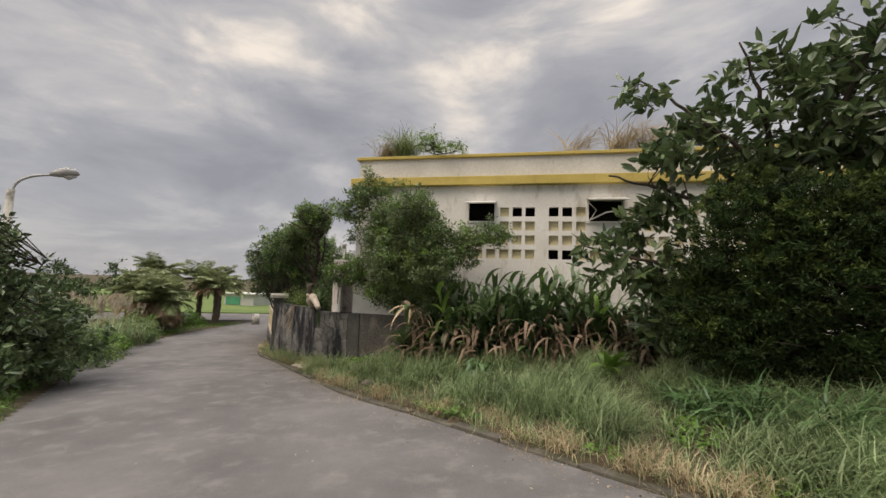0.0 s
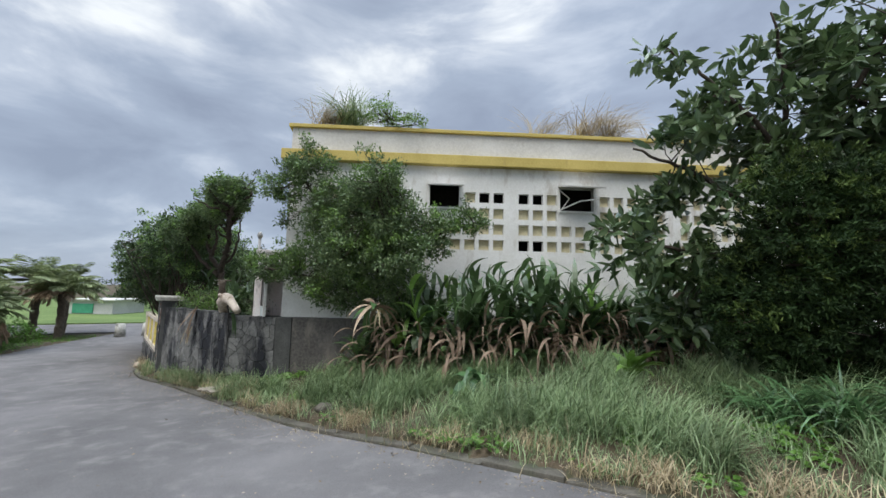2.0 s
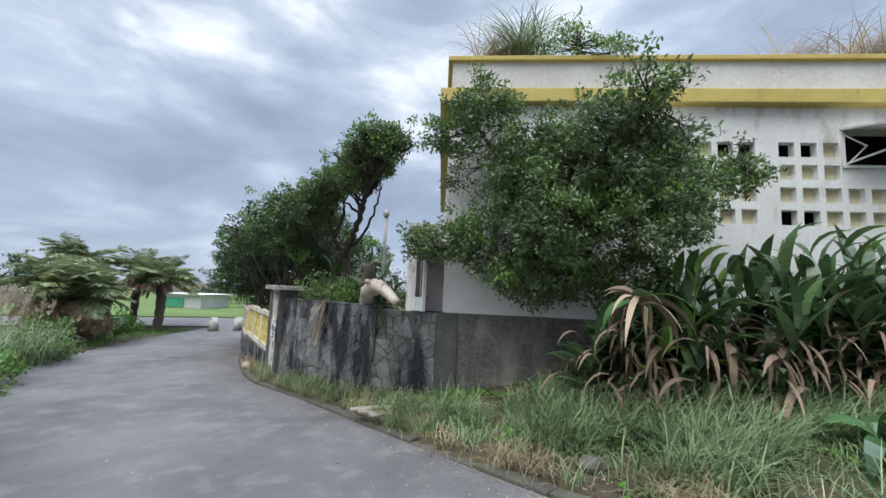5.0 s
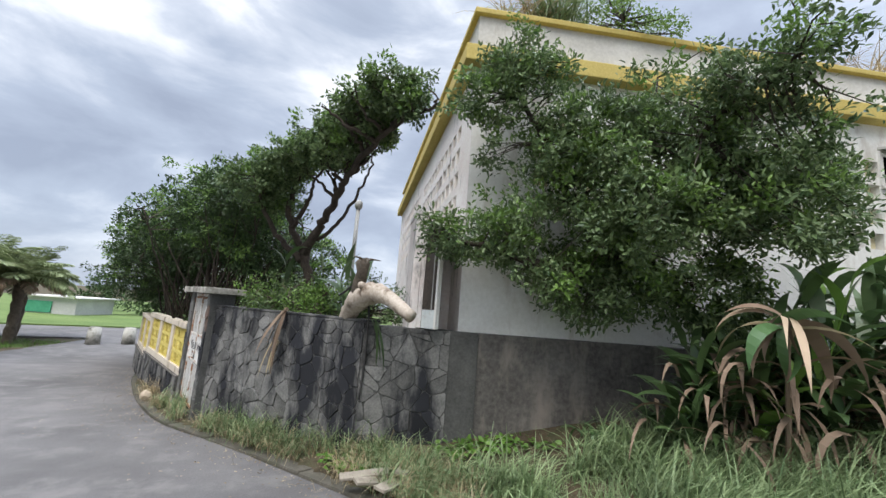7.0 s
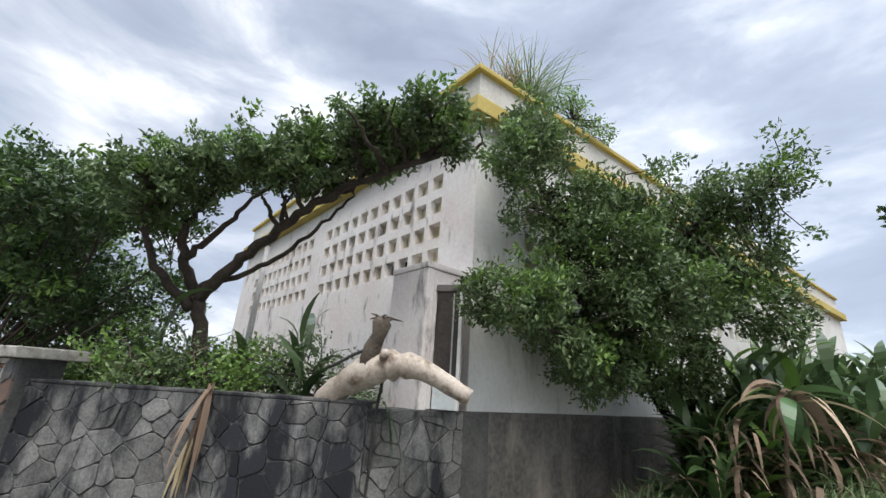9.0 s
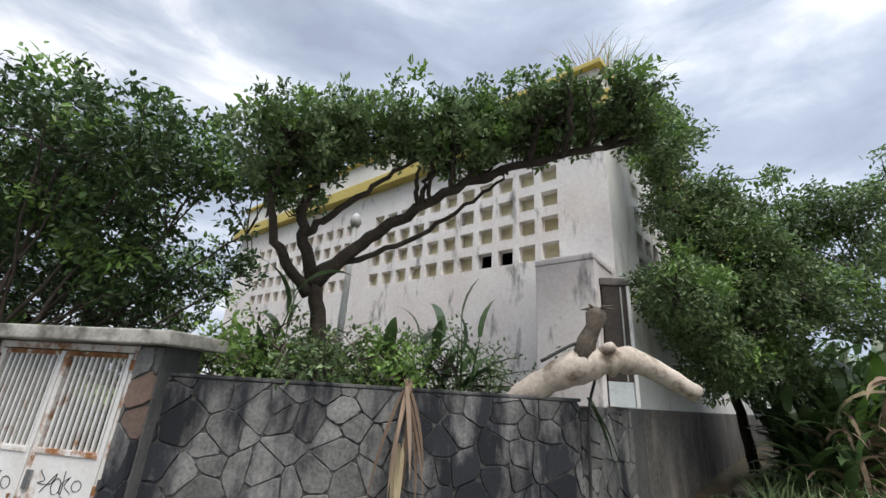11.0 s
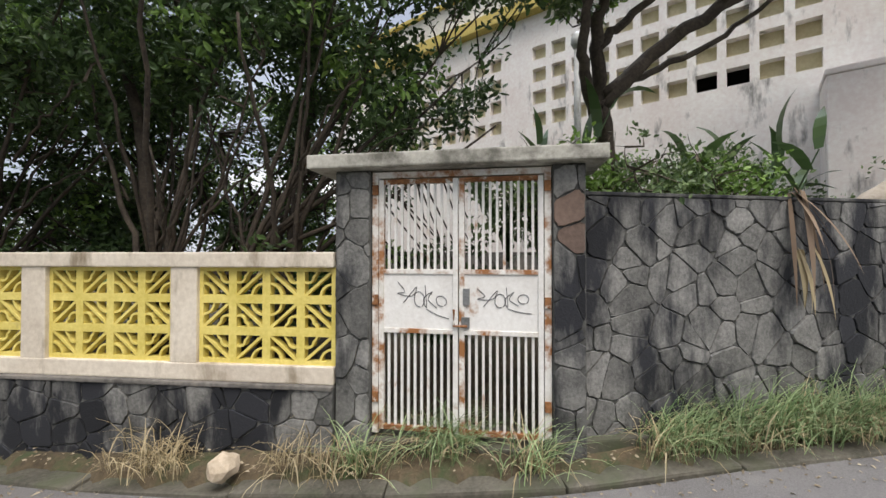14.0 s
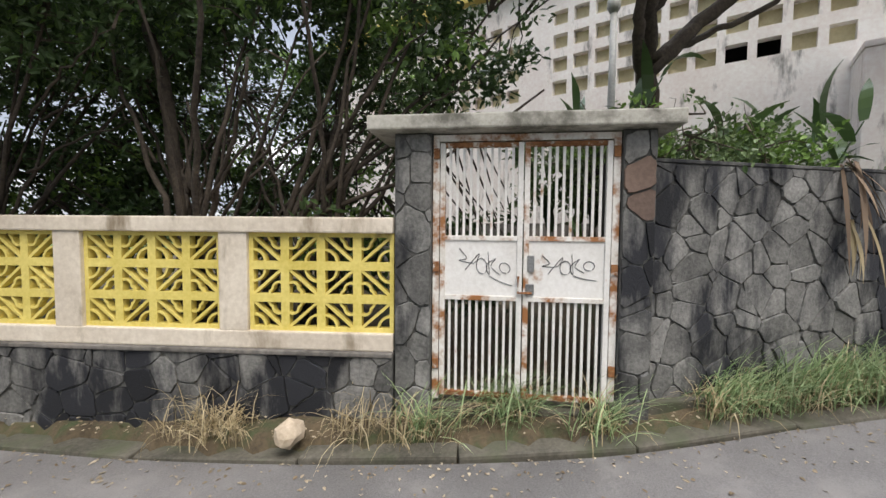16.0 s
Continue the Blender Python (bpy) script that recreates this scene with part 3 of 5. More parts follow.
def build_building():
    # front: local x runs west (from the east end), y out towards the road
    m, L = run((XE, FY), (WX, FY))
    grid = [-3.75, -3.42, -3.09, -2.76, -1.66, -1.33, -1.0, -0.67, -0.345, -0.02, 0.56, 0.887, 1.214, 1.541, 1.868, 2.45, 2.777, 3.104, 3.43, 3.76, 4.35, 4.68, 5.0, 5.33, 5.66]
    rows = (3.58, 3.22, 2.86, 2.5)
    wins = [(-1.5, -0.78, 3.46, 3.98), (1.5, 2.3, 3.46, 3.98)]
    niches, holes = [], []
    for x in grid:
        for r, z in enumerate(rows):
            if any(w[0] - 0.26 < x < w[1] + 0.02 and z + HOLE > w[2] - 0.02 for w in wins):
                continue
            cell = (XE - x - HOLE, XE - x, z, z + HOLE)
            dark = (r == 0 and x in (-0.345, -0.02, 0.56, 0.887)) or (r == 3 and x in (0.56, 0.887))
            (holes if dark else niches).append(cell)
    holes += [(XE - w[1], XE - w[0], w[2], w[3]) for w in wins]
    face_with_niches("wall_south", L, 0.93, 4.4, niches, holes, M_WHITE, m, "white painted facade with rows of square niches, stained by damp")
    # west side
    m2, L2 = run((WX, FY), (XW, YN))
    niches, holes = [], []
    cols = [0.625 + 0.318 * i for i in range(11)] + [4.6 + 0.318 * i for i in range(11)]
    for i, u in enumerate(cols):
        for r, z in enumerate((3.66, 3.305, 2.95, 2.595)):
            cell = (u, u + 0.225, z, z + 0.215)
            (holes if (r == 3 and i in (2, 3)) else niches).append(cell)
    face_with_niches("wall_west", L2, 0.6, 4.4, niches, holes, M_WESTWALL, m2, "peeling white side wall with square niches and black mildew")
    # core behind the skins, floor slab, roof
    # the core's near-black colour stands for unlit rooms
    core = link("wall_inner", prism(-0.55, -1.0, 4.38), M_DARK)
    tagged(core, "solid core coloured near black for the unlit inside of the empty building", "wall", kind="structure")
    plinth = link("wall_plinth", box(-4.38, XE, FY - 0.03, FY + 0.5, -1.2, 0.925, 0.012), M_PLINTH)
    tagged(plinth, "blackened damp concrete plinth under the white facade", "wall", kind="structure")
    base_w = link("wall_plinth", box(0.03, L2, -0.5, 0.0, -1.2, 0.6), M_PLINTH, matrix=m2)
    tagged(base_w, "damp dark concrete base of the side wall", "wall", kind="structure")
    par = link("wall_parapet", prism(0.0, 4.62, TOP - 0.06), M_PARAPET)
    tagged(par, "grey plastered parapet with rust and rain streaks", "wall", kind="structure")
    band = link("trim_band", prism(0.17, 4.39, 4.62, 0.015), M_YELLOW)
    tagged(band, "ochre yellow projecting concrete band under the parapet", "trim", kind="structure")
    cap = link("trim_coping", prism(0.07, TOP - 0.06, TOP + 0.02, 0.012), M_YELLOW)
    tagged(cap, "ochre yellow coping along the roof edge", "trim", kind="structure")
    # window hoods: tilted panels propped open
    for x0, x1, skew in ((-1.52, -0.76, 0.0), (1.46, 2.34, 0.06)):
        wdw = empty("window", "broken top-hung window with a propped grey panel", "window", (0, 0, 0), "facade windows")
        bm = box(x0, x1, 0, 0.6, -0.018, 0.018, 0.004)
        part("panel", bm, M_PARAPET, wdw, matrix=pose((0), FY, 3.97 + skew, 180 + 14, 0, 0) @ pose(0, 0, 0, 0, 0, 0))
        bm = box(x0, x0 + 0.05, FY - 0.03, FY + 0.08, 3.44, 3.99)
        add_box(bm, x1 - 0.05, x1, FY - 0.03, FY + 0.08, 3.44, 3.99)
        add_box(bm, x0, x1, FY - 0.035, FY + 0.08, 3.41, 3.455)
        frame_ob = part("frame", bm, M_WHITE, wdw)
        if skew:
            v, f = tube_data([(x0 + 0.05, FY - 0.02, 3.47), (x0 + 0.4, FY - 0.35, 3.62), (x1 - 0.1, FY - 0.4, 3.66)], [0.018] * 3, 5)
            raw("broken_bar", v, f, M_WHITE, frame_ob, "bent white frame bar")
            v, f = tube_data([(x0 + 0.03, FY - 0.02, 3.95), (x0 + 0.2, FY - 0.2, 3.7), (x0 + 0.08, FY - 0.05, 3.48)], [0.016] * 3, 5)
            raw("broken_bar", v, f, M_WHITE, frame_ob)
    # flat-roofed porch at the corner, its doorway facing the road
    porch = empty("wall_porch", "mildewed white porch box built against the corner", "wall", kind="structure")
    bm = box(0.04, 0.66, 0.5, 0.6, 0.3, 2.3, 0.012)
    part("side_panel", bm, M_WESTWALL, porch, matrix=m2)
    part("end_panel", box(0.56, 0.66, 0.002, 0.498, 0.3, 2.3), M_WESTWALL, porch, matrix=m2)
    bm = box(0.03, 0.67, -0.02, 0.61, 2.302, 2.37, 0.015)
    part("roof_slab", bm, M_WESTWALL, porch, matrix=m2)
    part("lintel", box(0.05, 0.2, -0.01, 0.498, 2.07, 2.298, 0.01), M_WESTWALL, porch, matrix=m2)
    part("front_return", box(0.045, 0.14, 0.45, 0.498, 0.94, 2.068), M_WESTWALL, porch, matrix=m2)
    door = empty("door_1", "dark old door standing ajar in a white frame", "door", kind="structure")
    md, Ld = run((-4.9, 9.93), (-5.05, 10.13))
    part("leaf", box(0.025, Ld, -0.035, 0.0, 1.16, 2.06, 0.004), M_DOOR, door, matrix=md)
    part("lower_panel", box(0.025, Ld, -0.03, -0.002, 0.94, 1.155, 0.004), M_PALEBLUE, door, "faded pale blue lower panel", matrix=md)
    part("edge_strip", box(-0.012, 0.022, -0.045, 0.012, 0.94, 2.06, 0.004), M_WHITE, door, matrix=md)
    part("stile", box(0.07, 0.085, 0.001, 0.012, 1.16, 2.05, 0.002), M_LAMP, door, matrix=md)
    part("head", box(-0.02, Ld + 0.02, -0.2, 0.02, 2.065, 2.14, 0.015), M_PLINTH, door, "mossy dark lintel over the door", matrix=md)


# ---------------------------------------------------------------- boundary wall
W_C, S_C = (-5.70, 10.13), (-4.37, 10.08)
G_R, G_L = (-8.245, 12.07), (-8.91, 13.085)
Y_A, Y_B, Y_C = (-9.085, 13.29), (-11.32, 16.29), (-12.7, 18.4)


def clip_poly(poly, a, b, c):
    """Keep the part of a polygon where a*x + b*y <= c."""
    out = []
    for i in range(len(poly)):
        p, q = poly[i], poly[(i + 1) % len(poly)]
        dp, dq = a * p[0] + b * p[1] - c, a * q[0] + b * q[1] - c
        if dp <= 0:
            out.append(p)
        if dp * dq < 0:
            t = dp / (dp - dq)
            out.append((p[0] + t * (q[0] - p[0]), p[1] + t * (q[1] - p[1])))
    return out


def stones(parent, matrix, u0, u1, z0, z1, size, seed, red=0.06):
    """Irregular flat stones set in mortar: cells grown round scattered seeds, each a bevelled slab of its own."""
    rng = np.random.default_rng(seed)
    nu, nz = max(1, round((u1 - u0) / size)), max(1, round((z1 - z0) / size))
    seeds = [(u0 + (i + 0.5 + 1.25 * (rng.random() - 0.5) + (0.5 if j % 2 else 0)) * (u1 - u0) / nu,
              z0 + (j + 0.5 + 1.25 * (rng.random() - 0.5)) * (z1 - z0) / nz) for i in range(-1, nu + 1) for j in range(-1, nz + 1)]
    weight = [(0.55 * size * rng.random()) ** 2 for _ in seeds]
    for k, s in enumerate(seeds):
        poly = [(u0, z0), (u1, z0), (u1, z1), (u0, z1)]
        for o, q in enumerate(seeds):
            if o != k and abs(q[0] - s[0]) < 3 * size and abs(q[1] - s[1]) < 3 * size:
                a, b = q[0] - s[0], q[1] - s[1]
                ln = math.hypot(a, b)
                poly = clip_poly(poly, a / ln, b / ln, (a * (q[0] + s[0]) + b * (q[1] + s[1]) + weight[k] - weight[o]) / (2 * ln) - 0.0022)
                if len(poly) < 3:
                    break
        if len(poly) < 3:
            continue
        area = 0.5 * abs(sum(poly[i][0] * poly[(i + 1) % len(poly)][1] - poly[(i + 1) % len(poly)][0] * poly[i][1] for i in range(len(poly))))
        if area < 0.0012:
            continue
        cx, cz = sum(p[0] for p in poly) / len(poly), sum(p[1] for p in poly) / len(poly)
        soft = []
        for i in range(len(poly)):
            p, q = poly[i], poly[(i + 1) % len(poly)]
            cut = 0.1 + 0.14 * rng.random()
            for t, pull in ((cut, 0.0), (0.5, 0.06 * rng.random()), (1 - cut, 0.0)):
                x, y = p[0] + t * (q[0] - p[0]), p[1] + t * (q[1] - p[1])
                soft.append((x + pull * (cx - x), y + pull * (cz - y)))
        poly = soft
        n = len(poly)
        proud = 0.008 + 0.014 * rng.random()
        tilt = rng.normal(size=2) * 0.03
        verts = [(p[0], -0.01, p[1]) for p in poly]
        verts += [(cx + (p[0] - cx) * 0.985, proud * 0.7, cz + (p[1] - cz) * 0.985) for p in poly]
        verts += [(cx + (p[0] - cx) * 0.95, proud + tilt[0] * (p[0] - cx) + tilt[1] * (p[1] - cz), cz + (p[1] - cz) * 0.95) for p in poly]
        faces = [(r * n + i, r * n + (i + 1) % n, (r + 1) * n + (i + 1) % n, (r + 1) * n + i) for r in (0, 1) for i in range(n)]
        faces.append(tuple(range(2 * n, 3 * n)))
        ob = raw("stone", verts, faces, M_STONE_RED if rng.random() < red else M_STONE, parent)
        ob.matrix_local = matrix


def vent_mesh(w, h):
    """One pierced cement block: a rim, a diagonal bar and two arcs round one corner."""
    bm = bmesh.new()
    t, d0, d1 = 0.03, -0.05, 0.012
    add_box(bm, 0, w, d0, d1, 0, t)
    add_box(bm, 0, w, d0, d1, h - t, h)
    add_box(bm, 0, t, d0, d1, t, h - t)
    add_box(bm, w - t, w, d0, d1, t, h - t)

    def ribbon(pts, width):
        left, right = [], []
        for i, p in enumerate(pts):
            a, b = pts[max(i - 1, 0)], pts[min(i + 1, len(pts) - 1)]
            dx, dy = b[0] - a[0], b[1] - a[1]
            ln = math.hypot(dx, dy)
            nx, ny = -dy / ln * width / 2, dx / ln * width / 2
            left.append((p[0] + nx, p[1] + ny))
            right.append((p[0] - nx, p[1] - ny))
        vs = [[bm.verts.new((q[0], y, q[1])) for q in side] for side in (left, right) for y in (d0 + 0.004, d1 - 0.004)]
        for i in range(len(pts) - 1):
            for a, b in ((0, 1), (1, 3), (3, 2), (2, 0)):
                bm.faces.new([vs[a][i], vs[a][i + 1], vs[b][i + 1], vs[b][i]])
    ribbon([(t * 0.7, h - t * 0.7), (w - t * 0.7, t * 0.7)], 0.02)
    c = t * 0.8
    ribbon([(c + 0.088 * math.cos(math.pi / 2 * k / 8), c + 0.088 * math.sin(math.pi / 2 * k / 8)) for k in range(9)], 0.016)
    pts = []
    for k in range(17):
        a = math.pi / 2 * k / 16
        r = 0.078 + 0.017 * abs(math.cos(a * 3)) ** 0.7
        pts.append((w - c - r * math.cos(a), h - c - r * math.sin(a)))
    ribbon(pts, 0.016)
    bmesh.ops.recalc_face_normals(bm, faces=bm.faces)
    me = bpy.data.meshes.new("vent_block")
    bm.to_mesh(me)
    bm.free()
    me.materials.append(M_VENT)
    return me


def build_boundary():
    # return face beside the building
    wall = empty("wall_boundary", "grey crazy-paved stone boundary wall, dark with mildew", "wall", kind="structure")
    m0, L0 = run(S_C, W_C)
    part("core", box(-0.02, L0 + 0.0, -0.3, 0, -1.2, 0.93, 0.01), M_MORTAR, wall, matrix=m0)
    m1, L1 = run(W_C, G_R)
    part("core", box(0.0, L1 - 0.0, -0.24, 0, -1.6, 0.965, 0.012), M_MORTAR, wall, matrix=m1)
    part("wall_top", box(-0.02, L1 - 0.22, -0.26, 0.015, 0.96, 0.985, 0.006), M_STONE, wall, matrix=m1)
    stones(wall, m0, 0.32, L0 - 0.0, -0.35, 0.92, 0.185, 11, 0.0)
    stones(wall, m1, 0.0, L1 - 0.02, -1.1, 0.955, 0.19, 12, 0.0)
    # footing step under the stones
    part("footing", box(0.2, L1 + 0.05, -0.1, 0.07, -1.5, -0.62, 0.015), M_KERB, wall, matrix=m1)
    # gate pillars, cap
    mg, Lg = run(G_R, G_L)
    gw = empty("gate_pillars", "grey stone gate pillars under a cement slab", "gateway", kind="structure")
    part("pillar_core", box(-0.21, -0.005, -0.3, 0.035, -1.4, 1.15, 0.008), M_MORTAR, gw, matrix=mg)
    part("pillar_core", box(Lg + 0.005, Lg + 0.26, -0.3, 0.035, -1.4, 1.15, 0.008), M_MORTAR, gw, matrix=mg)
    sh = mg @ Matrix.Translation((0, 0.035, 0))
    stones(gw, sh, -0.205, -0.01, -1.1, 1.14, 0.24, 13, 0.18)
    stones(gw, sh, Lg + 0.01, Lg + 0.255, -1.1, 1.14, 0.23, 14, 0.0)
    bm = box(-0.33, Lg + 0.42, -0.42, 0.16, 1.15, 1.245, 0.012)
    for v in bm.verts:
        v.co.z += 0.006 * noise.noise(v.co * 4)
    part("cap_slab", bm, M_CAP, gw, "stained cement slab", matrix=mg)
    part("sill", box(-0.01, Lg + 0.01, -0.3, 0.06, -1.3, -0.69, 0.01), M_KERB, gw, matrix=mg)
    # pierced wall
    for i, (p, q, bays) in enumerate(((Y_A, Y_B, 3), (Y_B, Y_C, 2))):
        m, L = run(p, q)
        pw = empty("wall_pierced" , "cream wall with yellow pierced blocks on a dark stone base", "wall", kind="structure")
        drop = -0.0 - 0.12 * i
        part("base_core", box(0, L, -0.2, 0.03, -2.0, -0.36 + drop, 0.01), M_MORTAR, pw, matrix=m)
        stones(pw, m @ Matrix.Translation((0, 0.03, 0)), 0.0, L, -1.15 + drop, -0.375 + drop, 0.205, 20 + i, 0.0)
        part("base_ledge", box(0, L, -0.21, 0.06, -0.375 + drop, -0.345 + drop, 0.008), M_PLINTH, pw, matrix=m)
        part("bottom_rail", box(0, L, -0.13, 0.02, -0.345 + drop, -0.22 + drop, 0.01), M_CREAM, pw, matrix=m)
        part("top_rail", box(0, L, -0.15, 0.03, 0.475 + drop, 0.585 + drop, 0.012), M_CREAM, pw, matrix=m)
        pitch = L / bays
        w, h = (pitch - 0.21) / 4, (0.475 + 0.22) / 3
        me = vent_mesh(w, h)
        for b in range(bays):
            u = b * pitch
            part("post", box(u + pitch - 0.21, u + pitch, -0.13, 0.015, -0.225 + drop, 0.48 + drop, 0.01), M_CREAM, pw, matrix=m)
            for c in range(4):
                for r in range(3):
                    o = new("vent_block", me)
                    o.parent = pw
                    fx, fz = (-1 if c % 2 else 1), (-1 if r % 2 else 1)
                    loc = Matrix.Translation((u + c * w + (w if fx < 0 else 0), -0.03, -0.22 + drop + r * h + (h if fz < 0 else 0)))
                    turn = Matrix.Diagonal((fx, 1, fz, 1))
                    o.matrix_local = m @ loc @ turn
    # iron gate
    gate = empty("gate", "double iron gate in rusting white paint, closed", "gate", (G_R[0], G_R[1], -0.68))
    mg2 = Matrix.Translation((-G_R[0], -G_R[1], 0.68)) @ mg
    z0, z1, y0, y1 = -0.665, 1.14, -0.03, 0.012
    bm = box(0.0, 0.045, y0, y1, z0, z1, 0.004)
    add_box(bm, Lg - 0.045, Lg, y0, y1, z0, z1, 0.004)
    add_box(bm, 0.045, Lg - 0.045, y0, y1, z1 - 0.045, z1, 0.004)
    part("gate_frame", bm, M_GATE_R, gate, matrix=mg2)
    half = Lg / 2
    for side in (0, 1):
        a, b = (0.05, half - 0.004) if side == 0 else (half + 0.004, Lg - 0.05)
        leaf = part("leaf_frame", box(a, a + 0.035, y0 + 0.005, y1 + 0.005, z0 + 0.03, z1 - 0.055, 0.004), M_GATE, gate, matrix=mg2)
        bm = box(b - 0.035, b, y0 + 0.005, y1 + 0.005, z0 + 0.03, z1 - 0.055, 0.004)
        part("leaf_stile", bm, M_GATE_R, gate, matrix=mg2)
        for zz, mt in ((z0 + 0.03, M_RUST), (0.03, M_GATE_R), (0.435, M_GATE_R), (z1 - 0.085, M_RUST)):
            part("rail", box(a + 0.03, b - 0.03, y0 + 0.006, y1 + 0.003, zz, zz + 0.032, 0.003), mt, gate, matrix=mg2)
        sheet = part("sheet_panel", box(a + 0.03, b - 0.03, y0 + 0.012, y1 - 0.006, 0.058, 0.438), M_GATE, gate, "white sheet panel with black scrawl", matrix=mg2)
        for zlo, zhi in ((z0 + 0.055, 0.035), (0.46, z1 - 0.08)):
            for k in range(10):
                u = a + 0.035 + (b - a - 0.07) * (k + 0.7) / 10.4
                part("bar", box(u - 0.0085, u + 0.0085, y0 + 0.014, y0 + 0.03, zlo, zhi), M_GATE, gate, matrix=mg2)
        for zz in (-0.45, 0.22, 0.98):
            e = 0.0 if side == 0 else Lg - 0.05
            part("hinge", box(e + 0.004, e + 0.046, y1 - 0.002, y1 + 0.014, zz, zz + 0.07, 0.004), M_RUST, gate, matrix=mg2)
        # scrawl on the sheet: a zigzag, a loop, a crossed pair of strokes, a loop and a tail
        c0, zc = a + 0.07, 0.27
        loop = lambda cx, cz, rx, rz, n=11: [(cx + rx * math.cos(0.6 * k - 1), cz + rz * math.sin(0.6 * k - 1)) for k in range(n)]
        strokes = [[(0.0, 0.07), (0.05, 0.02), (0.0, 0.0), (0.1, 0.0), (0.13, 0.06), (0.04, -0.05)], loop(0.15, -0.01, 0.035, 0.045),
                   [(0.19, 0.08), (0.2, -0.05), (0.18, 0.0), (0.24, 0.05), (0.21, 0.0), (0.27, -0.04)], loop(0.3, 0.005, 0.035, 0.03), [(0.2, -0.06), (0.27, -0.08), (0.35, -0.09)]]
        if side:
            strokes = [[(x * 1.02 + 0.01, z * 1.15 + 0.03 - 0.18 * x) for x, z in st] for st in strokes]
        chunks = []
        for st in strokes:
            pts = smooth_path([(c0 + 0.36 - x, y1 - 0.0035, zc + z) for x, z in st], 4)
            chunks.append(tube_data(pts, [0.0024] * len(pts), 4))
        v, f = merge(chunks)
        raw("scrawl", v, f, M_INK, sheet, "thin black pen scrawl")
    v, f = tube_data([(half - 0.06, y1 + 0.02, 0.09), (half + 0.03, y1 + 0.02, 0.09), (half + 0.03, y1 + 0.02, 0.2)], [0.009] * 3, 6)
    ob = raw("bolt", v, f, M_RUST, gate)
    ob.matrix_local = mg2
    part("lock_plate", box(half - 0.075, half - 0.03, y1, y1 + 0.012, 0.23, 0.34, 0.004), M_STEEL, gate, matrix=mg2)
    part("lock_plate", box(half - 0.075, half - 0.02, y1, y1 + 0.012, 0.075, 0.15, 0.004), M_STEEL, gate, matrix=mg2)


